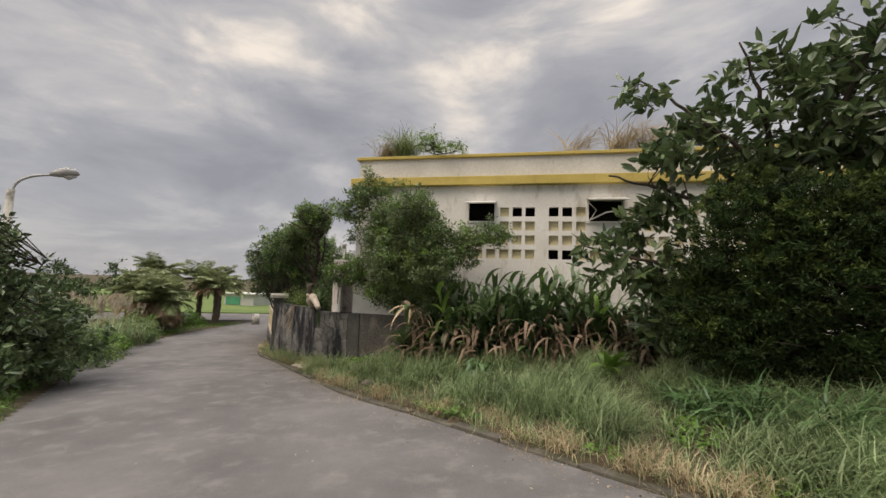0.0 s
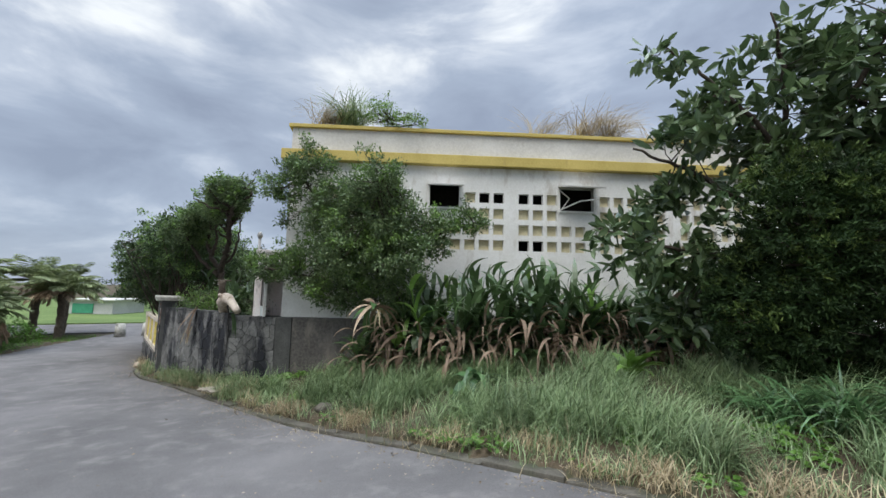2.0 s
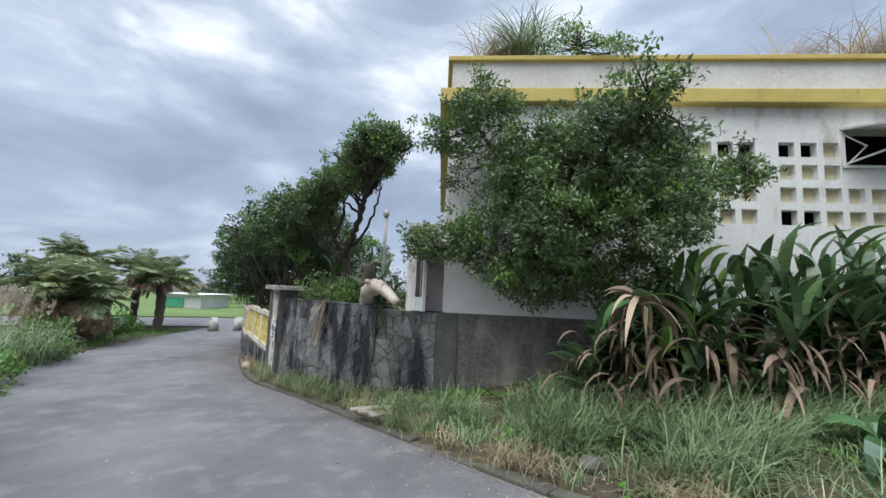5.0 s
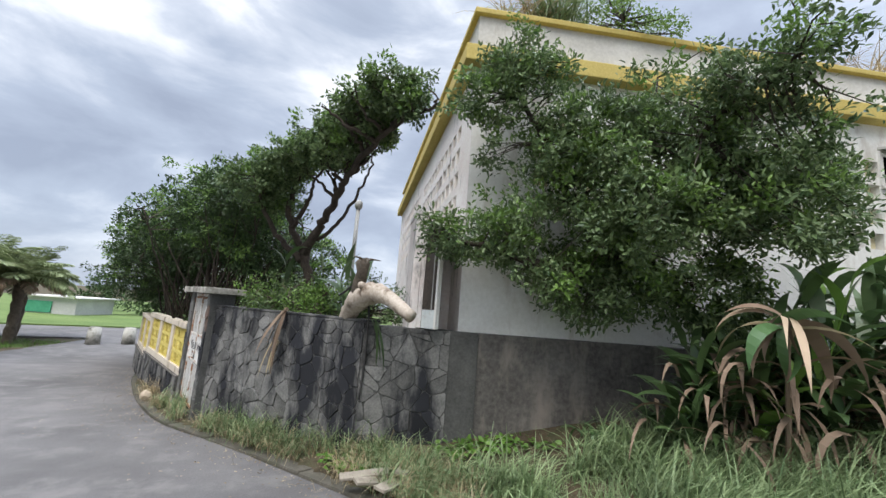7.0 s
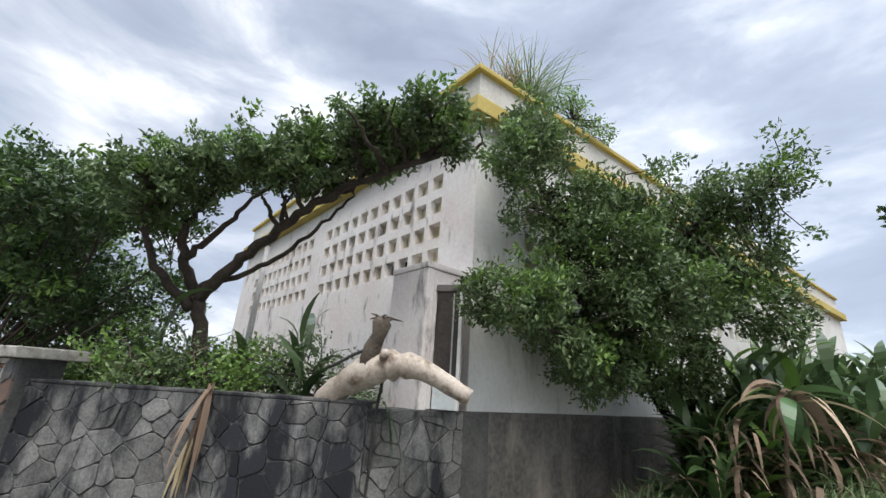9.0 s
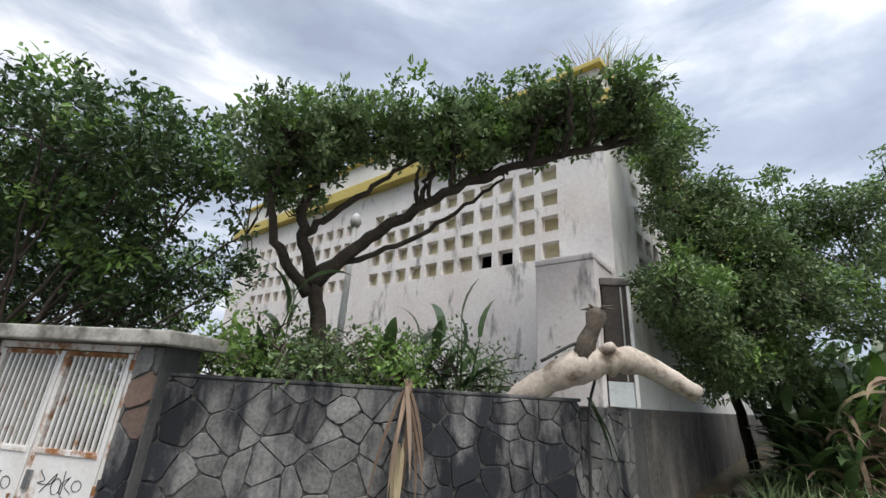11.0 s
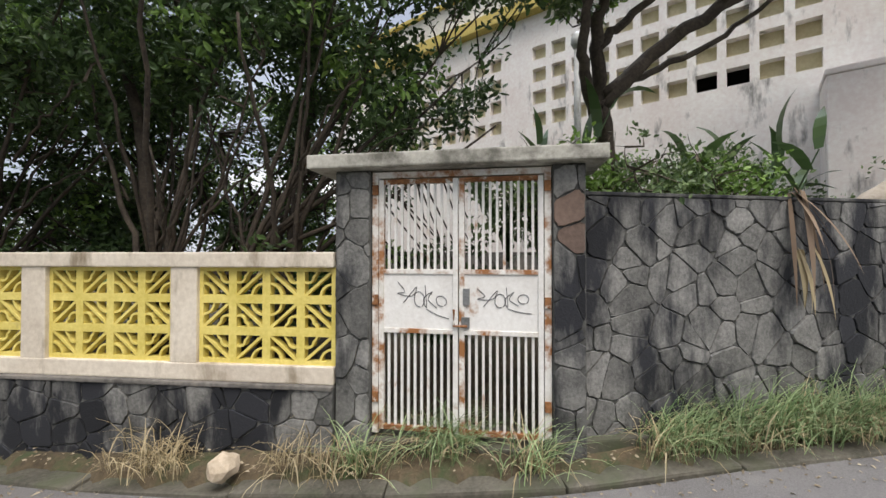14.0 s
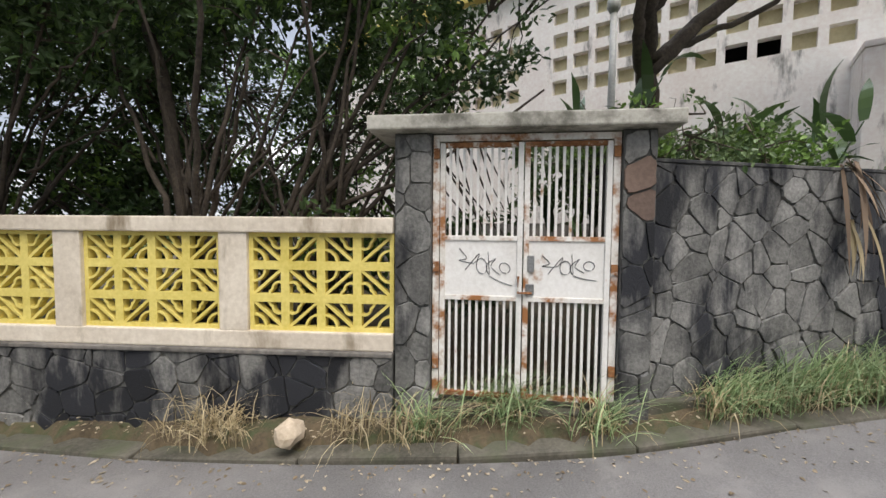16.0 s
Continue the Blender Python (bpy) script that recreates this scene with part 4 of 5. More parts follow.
# ---------------------------------------------------------------- trees and large plants
def build_trees():
    # windswept ficus leaning over the wall
    arm = [(-6.97, 12.27, 1.92), (-6.75, 11.95, 2.3), (-6.5, 11.6, 2.62), (-6.25, 11.05, 2.92), (-5.95, 10.4, 3.1), (-5.65, 9.85, 3.22), (-5.4, 9.45, 3.32)]
    limbs = [(arm, 0.078),
             ([(-6.97, 12.27, 1.9), (-7.2, 12.2, 2.35), (-7.25, 12.05, 2.8), (-7.0, 11.75, 3.3), (-6.75, 11.4, 3.55)], 0.07),
             ([(-6.97, 12.27, 1.8), (-7.35, 12.25, 2.1), (-7.65, 12.05, 2.55), (-7.75, 11.7, 3.0)], 0.065),
             ([(-7.2, 12.2, 2.35), (-6.95, 11.9, 2.7), (-6.8, 11.5, 2.95), (-6.5, 11.1, 3.3)], 0.045),
             ([(-7.0, 12.2, 2.05), (-6.6, 11.95, 2.25), (-6.25, 11.45, 2.55), (-5.95, 10.95, 2.95), (-5.85, 10.6, 3.25)], 0.04)]
    rng = np.random.default_rng(310)
    for k in range(16):
        i = 2 + k % 4
        p = np.array(arm[i]) + (np.array(arm[i + 1]) - np.array(arm[i])) * rng.random()
        side = np.array([rng.normal() * 0.3 + (0.25 if k % 2 else -0.3), -0.15 - 0.5 * rng.random(), 0.3 + 0.3 * rng.random()])
        limbs.append(([p, p + side * 0.45 + rng.normal(size=3) * 0.05, p + side * (0.6 + 0.2 * rng.random())], 0.022 + 0.012 * rng.random()))
    tree("tree", "windswept ficus with a bare forked trunk and flat crown", [(-6.78, 12.22, -0.4), (-6.74, 12.22, 0.7), (-6.82, 12.24, 1.4), (-6.97, 12.27, 1.98)], 0.12, limbs,
         [(-7.75, 11.75, 2.95, 0.42, 0.42, 0.24), (-7.4, 11.85, 3.22, 0.48, 0.42, 0.24), (-7.0, 11.6, 3.42, 0.48, 0.48, 0.23), (-6.55, 11.2, 3.48, 0.42, 0.48, 0.22), (-6.2, 10.7, 3.55, 0.4, 0.48, 0.2),
          (-5.9, 10.15, 3.6, 0.38, 0.46, 0.2), (-5.62, 9.7, 3.62, 0.34, 0.4, 0.17), (-6.35, 10.9, 3.2, 0.35, 0.42, 0.1), (-5.85, 10.2, 3.35, 0.3, 0.4, 0.09), (-5.5, 9.55, 3.4, 0.26, 0.3, 0.1), (-7.45, 12.2, 2.75, 0.35, 0.3, 0.16)],
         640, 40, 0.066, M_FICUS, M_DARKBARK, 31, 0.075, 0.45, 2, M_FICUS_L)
    # shrubby ficus grown against the facade
    tree("tree", "dense shrubby ficus growing against the white facade", [(-0.9, 9.7, 0.1), (-1.3, 9.7, 0.8), (-2.2, 9.65, 1.6), (-2.8, 9.55, 2.4)], 0.08,
         [([(-2.1, 9.66, 1.5), (-3.3, 9.7, 1.7), (-4.5, 9.6, 1.9), (-5.0, 9.5, 1.95)], 0.06),
          ([(-3.0, 9.7, 1.8), (-3.6, 9.7, 2.9), (-4.1, 9.7, 3.8), (-4.2, 9.65, 4.35)], 0.055),
          ([(-2.8, 9.6, 2.1), (-2.6, 9.0, 2.8), (-2.5, 8.4, 3.2), (-2.3, 7.9, 3.45)], 0.05),
          ([(-2.95, 9.6, 1.9), (-2.0, 9.4, 2.4), (-1.0, 9.2, 2.8), (-0.4, 9.1, 3.0)], 0.05),
          ([(-2.9, 9.6, 2.3), (-2.7, 9.5, 3.3), (-2.5, 9.4, 4.1)], 0.05)],
         [(-2.9, 9.3, 2.75, 0.9, 0.6, 0.75), (-3.6, 9.55, 2.0, 0.9, 0.45, 0.6), (-4.55, 9.55, 1.95, 0.6, 0.35, 0.28), (-1.9, 9.0, 2.6, 0.85, 0.6, 0.45), (-0.9, 9.1, 2.95, 0.55, 0.35, 0.22),
          (-3.75, 9.6, 3.2, 0.4, 0.3, 0.4), (-4.2, 9.65, 4.2, 0.24, 0.2, 0.6), (-3.7, 9.6, 4.1, 0.25, 0.2, 0.3), (-2.3, 7.85, 3.5, 0.32, 0.32, 0.16), (-4.3, 9.5, 3.95, 0.3, 0.26, 0.35), (-4.75, 9.55, 3.6, 0.2, 0.2, 0.25), (-2.15, 8.35, 2.9, 0.45, 0.45, 0.45), (-2.0, 8.3, 2.2, 0.5, 0.45, 0.4), (-4.4, 9.6, 3.2, 0.2, 0.18, 0.4), (-2.6, 8.85, 3.35, 0.6, 0.5, 0.4), (-2.5, 8.15, 3.4, 0.4, 0.4, 0.2), (-3.3, 9.5, 1.5, 0.8, 0.4, 0.35), (-2.1, 9.2, 1.6, 0.7, 0.45, 0.45),
          (-3.2, 9.4, 3.3, 0.6, 0.4, 0.4), (-3.0, 8.8, 2.2, 0.6, 0.5, 0.45)],
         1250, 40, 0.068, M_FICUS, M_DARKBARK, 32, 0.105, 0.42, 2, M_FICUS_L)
    # thicket behind the pierced wall
    rng = np.random.default_rng(330)
    stems = []
    for bx, by, n in ((-9.75, 15.0, 20), (-10.9, 16.5, 14), (-9.1, 14.3, 12), (-12.0, 18.2, 8)):
        for k in range(n):
            a = -2.4 + 4.6 * (k + rng.random()) / n
            r, h = 0.5 + 1.2 * rng.random(), 1.3 + 1.7 * rng.random()
            b = np.array([bx + 0.1 * rng.normal(), by + 0.1 * rng.normal(), -0.7])
            q = np.array([math.cos(a), math.sin(a), 0.0])
            p1, p2, p3 = b + q * 0.1 + (0, 0, 0.85), b + q * r * 0.45 + (0, 0, 0.7 + 0.5 * h), b + q * r + (0, 0, 0.8 + h)
            stems.append(([b, p1, p2 + rng.normal(size=3) * 0.05, p3], 0.022 + 0.022 * rng.random()))
            if k % 2:
                stems.append(([p2, p2 + q * 0.3 + (0.05, -0.12, 0.3), p2 + q * 0.65 + (0.1, -0.3, 0.5)], 0.014))
    for tx, ty, tz in ((-8.1, 13.2, 2.3), (-7.7, 12.9, 1.7), (-8.5, 13.3, 2.8), (-7.3, 13.4, 2.6), (-9.0, 13.6, 2.9), (-8.0, 14.0, 3.0)):
        stems.append(([(-9.35, 14.5, -0.6), (-9.3, 14.4, 0.4), ((tx - 9.1) / 2, (ty + 14.4) / 2, tz * 0.6), (tx, ty, tz)], 0.036))
    canopy = [(-10.5, 16.0, 2.7, 1.5, 1.4, 0.9), (-9.4, 14.6, 3.05, 1.1, 1.0, 0.7), (-8.75, 13.7, 3.2, 0.8, 0.7, 0.45), (-12.0, 17.9, 2.3, 1.4, 1.4, 1.0), (-8.4, 14.8, 2.6, 0.7, 0.7, 0.6), (-8.3, 12.9, 2.85, 0.55, 0.45, 0.35), (-8.5, 13.2, 3.1, 0.7, 0.6, 0.4),
              (-7.6, 15.6, 2.0, 0.9, 0.8, 0.8), (-7.85, 12.6, 2.95, 0.45, 0.4, 0.32), (-10.2, 17.6, 1.9, 1.6, 1.2, 1.5), (-12.9, 18.3, 1.7, 1.1, 1.0, 0.9), (-13.6, 20.0, 1.9, 1.1, 1.1, 1.0), (-11.2, 15.9, 2.2, 0.7, 0.6, 0.5)]
    canopy += [(-10.8, 18.3, 2.4, 1.1, 0.8, 1.6), (-9.3, 17.6, 2.2, 1.1, 0.8, 1.6), (-8.1, 16.8, 1.6, 0.9, 0.7, 1.3), (-9.9, 16.7, 3.3, 1.3, 1.0, 0.5), (-12.3, 18.6, 2.6, 1.2, 1.0, 1.0), (-8.9, 15.3, 3.3, 0.8, 0.8, 0.4)]
    canopy += [(-9.1, 14.5, 2.25, 0.8, 0.6, 0.45), (-8.6, 13.8, 2.35, 0.6, 0.5, 0.35), (-10.0, 15.6, 2.1, 0.8, 0.6, 0.4)]
    canopy += [(-7.5, 13.7, 2.2, 0.5, 0.45, 0.35), (-7.9, 14.1, 1.6, 0.5, 0.45, 0.45), (-8.4, 13.6, 2.0, 0.4, 0.3, 0.3)]
    undergrowth = [(-10.2, 18.0, 0.7, 1.3, 1.0, 0.9), (-9.2, 16.8, 0.7, 1.1, 0.9, 0.9), (-12.4, 19.6, 1.3, 1.0, 1.1, 1.0), (-8.4, 15.4, 0.6, 0.8, 0.7, 0.7), (-8.2, 14.4, 0.2, 0.6, 0.5, 0.4), (-7.6, 13.6, 0.2, 0.5, 0.4, 0.5), (-9.0, 14.2, 0.25, 0.5, 0.3, 0.3)]
    tree("thicket", "dense dark thicket of many thin stems behind the wall", [(-9.7, 15.2, -0.9), (-9.7, 15.25, 0.0), (-9.8, 15.4, 1.4), (-9.9, 15.6, 2.4)], 0.08, stems,
         canopy + undergrowth,
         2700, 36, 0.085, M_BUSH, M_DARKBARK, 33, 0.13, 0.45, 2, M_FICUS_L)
    # tall big-leaved tree on the verge
    tree("tree", "large-leaved glossy tree spreading over the verge", [(4.2, 7.2, 0.3), (4.1, 7.1, 1.5), (3.9, 6.9, 2.8), (3.8, 6.8, 4.0)], 0.14,
         [([(4.0, 7.0, 2.2), (3.2, 6.8, 2.9), (2.2, 6.7, 3.4), (1.3, 6.5, 3.6)], 0.06), ([(3.95, 6.95, 2.6), (3.3, 6.5, 3.8), (2.4, 6.4, 4.6), (1.75, 6.5, 5.2)], 0.05),
          ([(4.0, 7.0, 1.8), (3.0, 6.9, 2.1), (1.8, 6.8, 2.3), (0.9, 6.7, 2.5)], 0.05), ([(3.85, 6.85, 3.3), (4.4, 6.2, 4.6), (4.6, 5.6, 5.6)], 0.06), ([(3.85, 6.85, 3.3), (3.4, 6.3, 4.6), (3.0, 6.0, 5.4)], 0.05)],
         [(3.7, 6.6, 4.5, 1.2, 0.8, 1.0), (2.7, 6.6, 3.7, 0.8, 0.6, 0.7), (2.3, 6.9, 2.5, 0.8, 0.5, 0.75), (1.2, 6.8, 2.3, 0.45, 0.4, 0.4), (5.0, 6.2, 4.6, 1.4, 1.0, 1.4), (1.95, 6.5, 4.75, 0.25, 0.2, 0.35), (1.7, 6.5, 5.1, 0.2, 0.2, 0.2), (5.6, 6.6, 2.8, 1.3, 0.9, 1.2), (2.7, 7.3, 1.5, 0.7, 0.5, 0.7), (4.4, 6.5, 3.2, 1.2, 0.7, 0.9)],
         430, 17, 0.235, M_BIGLEAF, M_DARKBARK, 34, 0.17, 0.45, 2, category="tree")
    # dark conifer in front of it
    tree("conifer_bush", "dark green conifer bush with feathery upright sprays", [(3.4, 5.7, 0.15), (3.4, 5.7, 1.0), (3.4, 5.7, 2.0)], 0.08, [],
         [(3.0, 5.75, 2.15, 0.75, 0.5, 1.15), (3.7, 5.6, 1.9, 0.9, 0.6, 1.3), (4.7, 5.4, 2.0, 0.9, 0.7, 1.4), (2.5, 6.0, 1.5, 0.5, 0.35, 0.7), (3.6, 5.8, 1.1, 1.3, 0.5, 0.6)],
         2600, 30, 0.07, M_CYPRESS, M_DARKBARK, 35, 0.06, 0.3, 8, M_CYPRESS_L, category="bush", up=0.1)
    # large-leaved shrub on the far side of the lane
    tree("shrub", "broad-leaved green shrub beside the lane", [(-9.6, 5.4, -0.6), (-9.6, 5.4, 0.4), (-9.6, 5.4, 1.2)], 0.06,
         [([(-9.6, 5.4, 0.5), (-9.2, 5.6, 1.3), (-9.0, 5.8, 2.0)], 0.03)],
         [(-9.5, 5.4, 0.8, 0.9, 0.9, 1.1), (-9.9, 5.0, 2.0, 0.8, 0.7, 1.1), (-9.5, 6.5, 0.2, 0.7, 0.8, 0.6), (-10.6, 6.6, 0.6, 0.9, 1.0, 0.8), (-8.6, 4.7, 0.1, 0.5, 0.5, 0.6)],
         420, 22, 0.15, M_BIGLEAF, M_DARKBARK, 36, 0.16, 0.45, 3, category="shrub")


def ginger_clump(x, y, z, n, h, seed, dead=12, broad=1.0):
    rng = np.random.default_rng(seed)
    root = empty("ginger_plant", "tall ginger plant with long glossy leaves and withered lower leaves" if dead else "leafy ginger plant rising behind the stone wall", "plant", (x, y, z), "ginger plants")
    for k in range(n):
        a = rng.random() * 6.28
        lean = 0.12 + 0.38 * rng.random()
        hh = h * (0.55 + 0.5 * rng.random())
        p0 = np.array([rng.normal() * 0.18, rng.normal() * 0.15, -0.1])
        top = p0 + np.array([math.cos(a) * lean * hh, math.sin(a) * lean * hh, hh])
        mid = (p0 + top) / 2 + np.array([-math.cos(a), -math.sin(a), 0.2]) * 0.08
        path = smooth_path([p0, mid, top], 4)
        j = 10
        t = 0.3 + 0.7 * np.arange(j) / (j - 1)
        idx = np.minimum((t * (len(path) - 1)).astype(int), len(path) - 1)
        heads = a + np.where(np.arange(j) % 2, 1.57, -1.57) + rng.normal(size=j) * 0.5
        rises = 0.75 + 0.75 * (t - 0.3) + rng.normal(size=j) * 0.25
        chunk = [tube_data(path, np.linspace(0.016, 0.006, len(path)), 5),
                 blades_data(path[idx], heads, broad * (0.42 + 0.22 * rng.random(j)), broad * (0.095 + 0.045 * rng.random(j)), rises, 0.6 + 1.1 * rng.random(j), rng, 5, 0.22)]
        v, f = merge(chunk)
        raw("shoot", v, f, M_GINGER if rng.random() > 0.06 else M_GINGER_Y, root)
    for k in range(dead):
        b = np.array([[rng.normal() * 0.25, rng.normal() * 0.18 - 0.2, 0.15 + 0.75 * rng.random()]])
        v, f = blades_data(b, np.array([-1.57 + rng.normal() * 0.9]), np.array([0.5 + 0.4 * rng.random()]), np.array([0.03 + 0.05 * rng.random()]), np.array([0.3 + rng.normal() * 0.5]), np.array([1.7 + rng.random()]), rng, 6, 0.4)
        raw("withered_leaf", v, f, M_DEAD, root, "limp brown withered leaf" if k == 0 else "")


def build_gingers():
    rng = np.random.default_rng(41)
    for k in range(30):
        x = -2.6 + 7.6 * (k + 0.5 * rng.random()) / 30
        y = 8.15 + 0.95 * rng.random() + (0.1 if k < 5 else 0)
        h = 1.25 + 0.45 * rng.random() + (0.15 if 4 < k < 16 else 0)
        if k < 4:
            h *= 0.75
        ginger_clump(x, y, land_z(x, y), 9, h, 100 + k, 20)
    wz = land_z(-2.35, 8.1)
    wh = 1.32 - wz
    wd = empty("withered_ginger", "bent ginger stem with pale split leaves hanging limp", "plant", (-2.35, 8.1, wz))
    r3 = np.random.default_rng(77)
    v, f = tube_data(smooth_path([(0.25, 0.3, -0.1), (0.15, 0.15, 0.6 * wh), (0.0, 0.0, wh)], 5), [0.02] * 11, 6)
    raw("stem", v, f, M_DEAD, wd)
    for k in range(18):
        v, f = blades_data(np.array([[0.05 * r3.normal(), 0.05 * r3.normal(), wh - 0.12 * r3.random()]]), np.array([6.28 * r3.random()]), np.array([0.4 + 0.4 * r3.random()]), np.array([0.04 + 0.1 * r3.random()]), np.array([-0.25 + 0.5 * r3.normal()]), np.array([1.2 + 0.5 * r3.random()]), r3, 8, 0.5)
        raw("leaf", v, f, (M_DEAD, M_LILY, M_STRAW, M_DEAD, M_GRASS_D)[k % 5], wd)
    # drooping pale-green plants among them
    for x, y, s in ((-0.75, 7.3, 1), (1.35, 6.8, 2)):
        z = land_z(x, y)
        r2 = np.random.default_rng(60 + s)
        pl = empty("banana_seedling", "young broad-leaved plant with split drooping leaves", "plant", (x, y, z))
        n = 12
        b = np.zeros((n, 3)) + np.array([0, 0, 0.05])
        v, f = blades_data(b, r2.random(n) * 6.28, 0.55 + 0.25 * r2.random(n), 0.11 + 0.05 * r2.random(n), 1.25 + 0.2 * r2.normal(size=n), (1.2 if s == 2 else 2.2) + r2.random(n), r2, 6, 0.3)
        raw("leaves", v, f, M_GINGER_Y if s == 2 else M_LILY, pl)


def grass_patch(name, label, test, n, length, width, material, seed, area, lean=0.6, rise=1.25, droop=1.6, seg=4, category="grass", heading=0.2, wild=0.9, tuft=7, tuft_r=0.06):
    rng = np.random.default_rng(seed)
    x0, x1, y0, y1 = area
    pts = []
    while len(pts) < n // tuft:
        x, y = x0 + (x1 - x0) * rng.random(), y0 + (y1 - y0) * rng.random()
        if test(x, y):
            pts.append((x, y, land_z(x, y) - 0.02))
    pts = np.repeat(np.array(pts), tuft, 0)
    pts[:, :2] += rng.normal(size=(len(pts), 2)) * tuft_r
    k = len(pts)
    hd = np.where(rng.random(k) < 1 - wild, heading + rng.normal(size=k) * 0.5, rng.random(k) * 6.28)
    v, f = blades_data(pts, hd, length * (0.5 + 0.8 * rng.random(k)), width * (0.6 + 0.7 * rng.random(k)), rise + 0.25 * rng.normal(size=k), droop * (0.6 + 0.8 * rng.random(k)), rng, seg)
    ob = raw(name, v, f, material)
    tagged(ob, label, category, kind="stuff")
    return ob


def build_grass():
    def verge(x, y):
        d = edge_dist(x, y)
        return 0.12 < d < 3.6 and y < 9.6 and x > -6.5 and not (x < -3.2 and y > 9.2)
    dens = lambda x, y: noise.noise((x * 0.9, y * 0.9, 5.0))
    grass_patch("long_grass", "long green grass bent over on the verge", lambda x, y: verge(x, y) and edge_dist(x, y) > 0.55 and dens(x, y) > -0.15 and x > -4.6, 44000, 0.55, 0.011, M_GRASS, 51, (-5, 9, -1, 9.4), heading=-0.3, wild=0.45)
    grass_patch("short_grass", "short patchy grass and weeds near the kerb", verge, 20000, 0.24, 0.008, M_GRASS, 52, (-6.5, 9, -1, 9.6), droop=1.0)
    grass_patch("dry_grass", "straw-coloured dry grass along the kerb", lambda x, y: -0.1 < edge_dist(x, y) < 0.6 and dens(x * 2, y * 2) > 0.08, 6500, 0.3, 0.007, M_GRASS_D, 53, (-7, 8, -1, 12), droop=2.0)
    # grass at the foot of the stone wall
    def foot(x, y):
        d = edge_dist(x, y)
        return 0.12 < d < 0.75 and x < -4.6 and y < 14.4 and dens(x * 1.6, y * 1.6) > (-0.05 if y < 11.6 else 0.3)
    grass_patch("wall_foot_grass", "tufts of green and straw grass at the wall foot", foot, 4200, 0.4, 0.007, M_GRASS, 54, (-9.2, -4.6, 8.5, 13.2), heading=-0.8, wild=0.35)
    grass_patch("wall_foot_straw", "dry straw grass at the wall foot", foot, 1700, 0.36, 0.006, M_GRASS_D, 55, (-10.2, -4.6, 8.5, 14.5), droop=2.2)
    grass_patch("lane_grass", "low green grass on the far side of the lane", lambda x, y: -7.6 < edge_dist(x, y) < -4.75, 16000, 0.22, 0.008, M_WEED, 56, (-24, -6, 3, 24), droop=1.1)
    # ground-hugging weeds
    rng = np.random.default_rng(57)
    at = []
    while len(at) < 2600:
        x, y = rng.uniform(-6, 7), rng.uniform(-1, 10)
        if 0.15 < edge_dist(x, y) < 1.7 and dens(x * 1.3 + 9, y * 1.3) > 0.12:
            at.append((x, y, land_z(x, y) + 0.02 + 0.06 * rng.random()))
    while len(at) < 5200:
        x, y = rng.uniform(-20, -6), rng.uniform(3, 20)
        if -6.6 < edge_dist(x, y) < -4.75:
            at.append((x, y, land_z(x, y) + 0.02 + 0.12 * rng.random()))
    at = np.array(at)
    v, f = leaves_data(at, rng.normal(size=at.shape) * np.array([1, 1, 0.3]), np.array([0, 0, 1]) + 0.3 * rng.normal(size=at.shape), 0.05 + 0.05 * rng.random(len(at)), 0.035 + 0.03 * rng.random(len(at)))
    tagged(raw("weeds", v, f, M_WEED), "low bright green weeds creeping along the verge", "weeds", kind="stuff")
    # dead leaves and scraps on road and verge
    at = []
    while len(at) < 3800:
        x, y = rng.uniform(-13, 6), rng.uniform(-2, 18)
        d = edge_dist(x, y)
        if -4.6 < d < 0.6 and rng.random() < math.exp(-abs(d) / 0.24) + 0.008:
            z = road_z(x, y) + 0.02 * math.sin(math.pi * max(0, -d) / WIDTH) + 0.006 if d < 0 else land_z(x, y) + 0.03
            at.append((x, y, z))
    at = np.array(at)
    v, f = leaves_data(at, rng.normal(size=at.shape) * np.array([1, 1, 0.1]), np.array([0, 0, 1]) + 0.25 * rng.normal(size=at.shape), 0.015 + 0.03 * rng.random(len(at)) ** 2, 0.01 + 0.015 * rng.random(len(at)))
    tagged(raw("leaf_litter", v, f, M_LITTER), "dry leaf litter and pale scraps along the road edge", "litter", kind="stuff")


def strap_clump(x, y, n, ln, seed):
    rng = np.random.default_rng(seed)
    z = land_z(x, y)
    root = empty("strap_leaf_plant", "clump of long dark green strap-shaped leaves", "plant", (x, y, z), "strap-leaved clumps")
    b = np.stack([rng.normal(size=n) * 0.14, rng.normal(size=n) * 0.14, np.zeros(n) - 0.03], 1)
    v, f = blades_data(b, rng.random(n) * 6.28, ln * (0.7 + 0.5 * rng.random(n)), 0.022 + 0.012 * rng.random(n), 1.15 + 0.2 * rng.normal(size=n), 1.6 + 0.7 * rng.random(n), rng, 6, 0.2)
    raw("leaves", v, f, M_LILY, root)


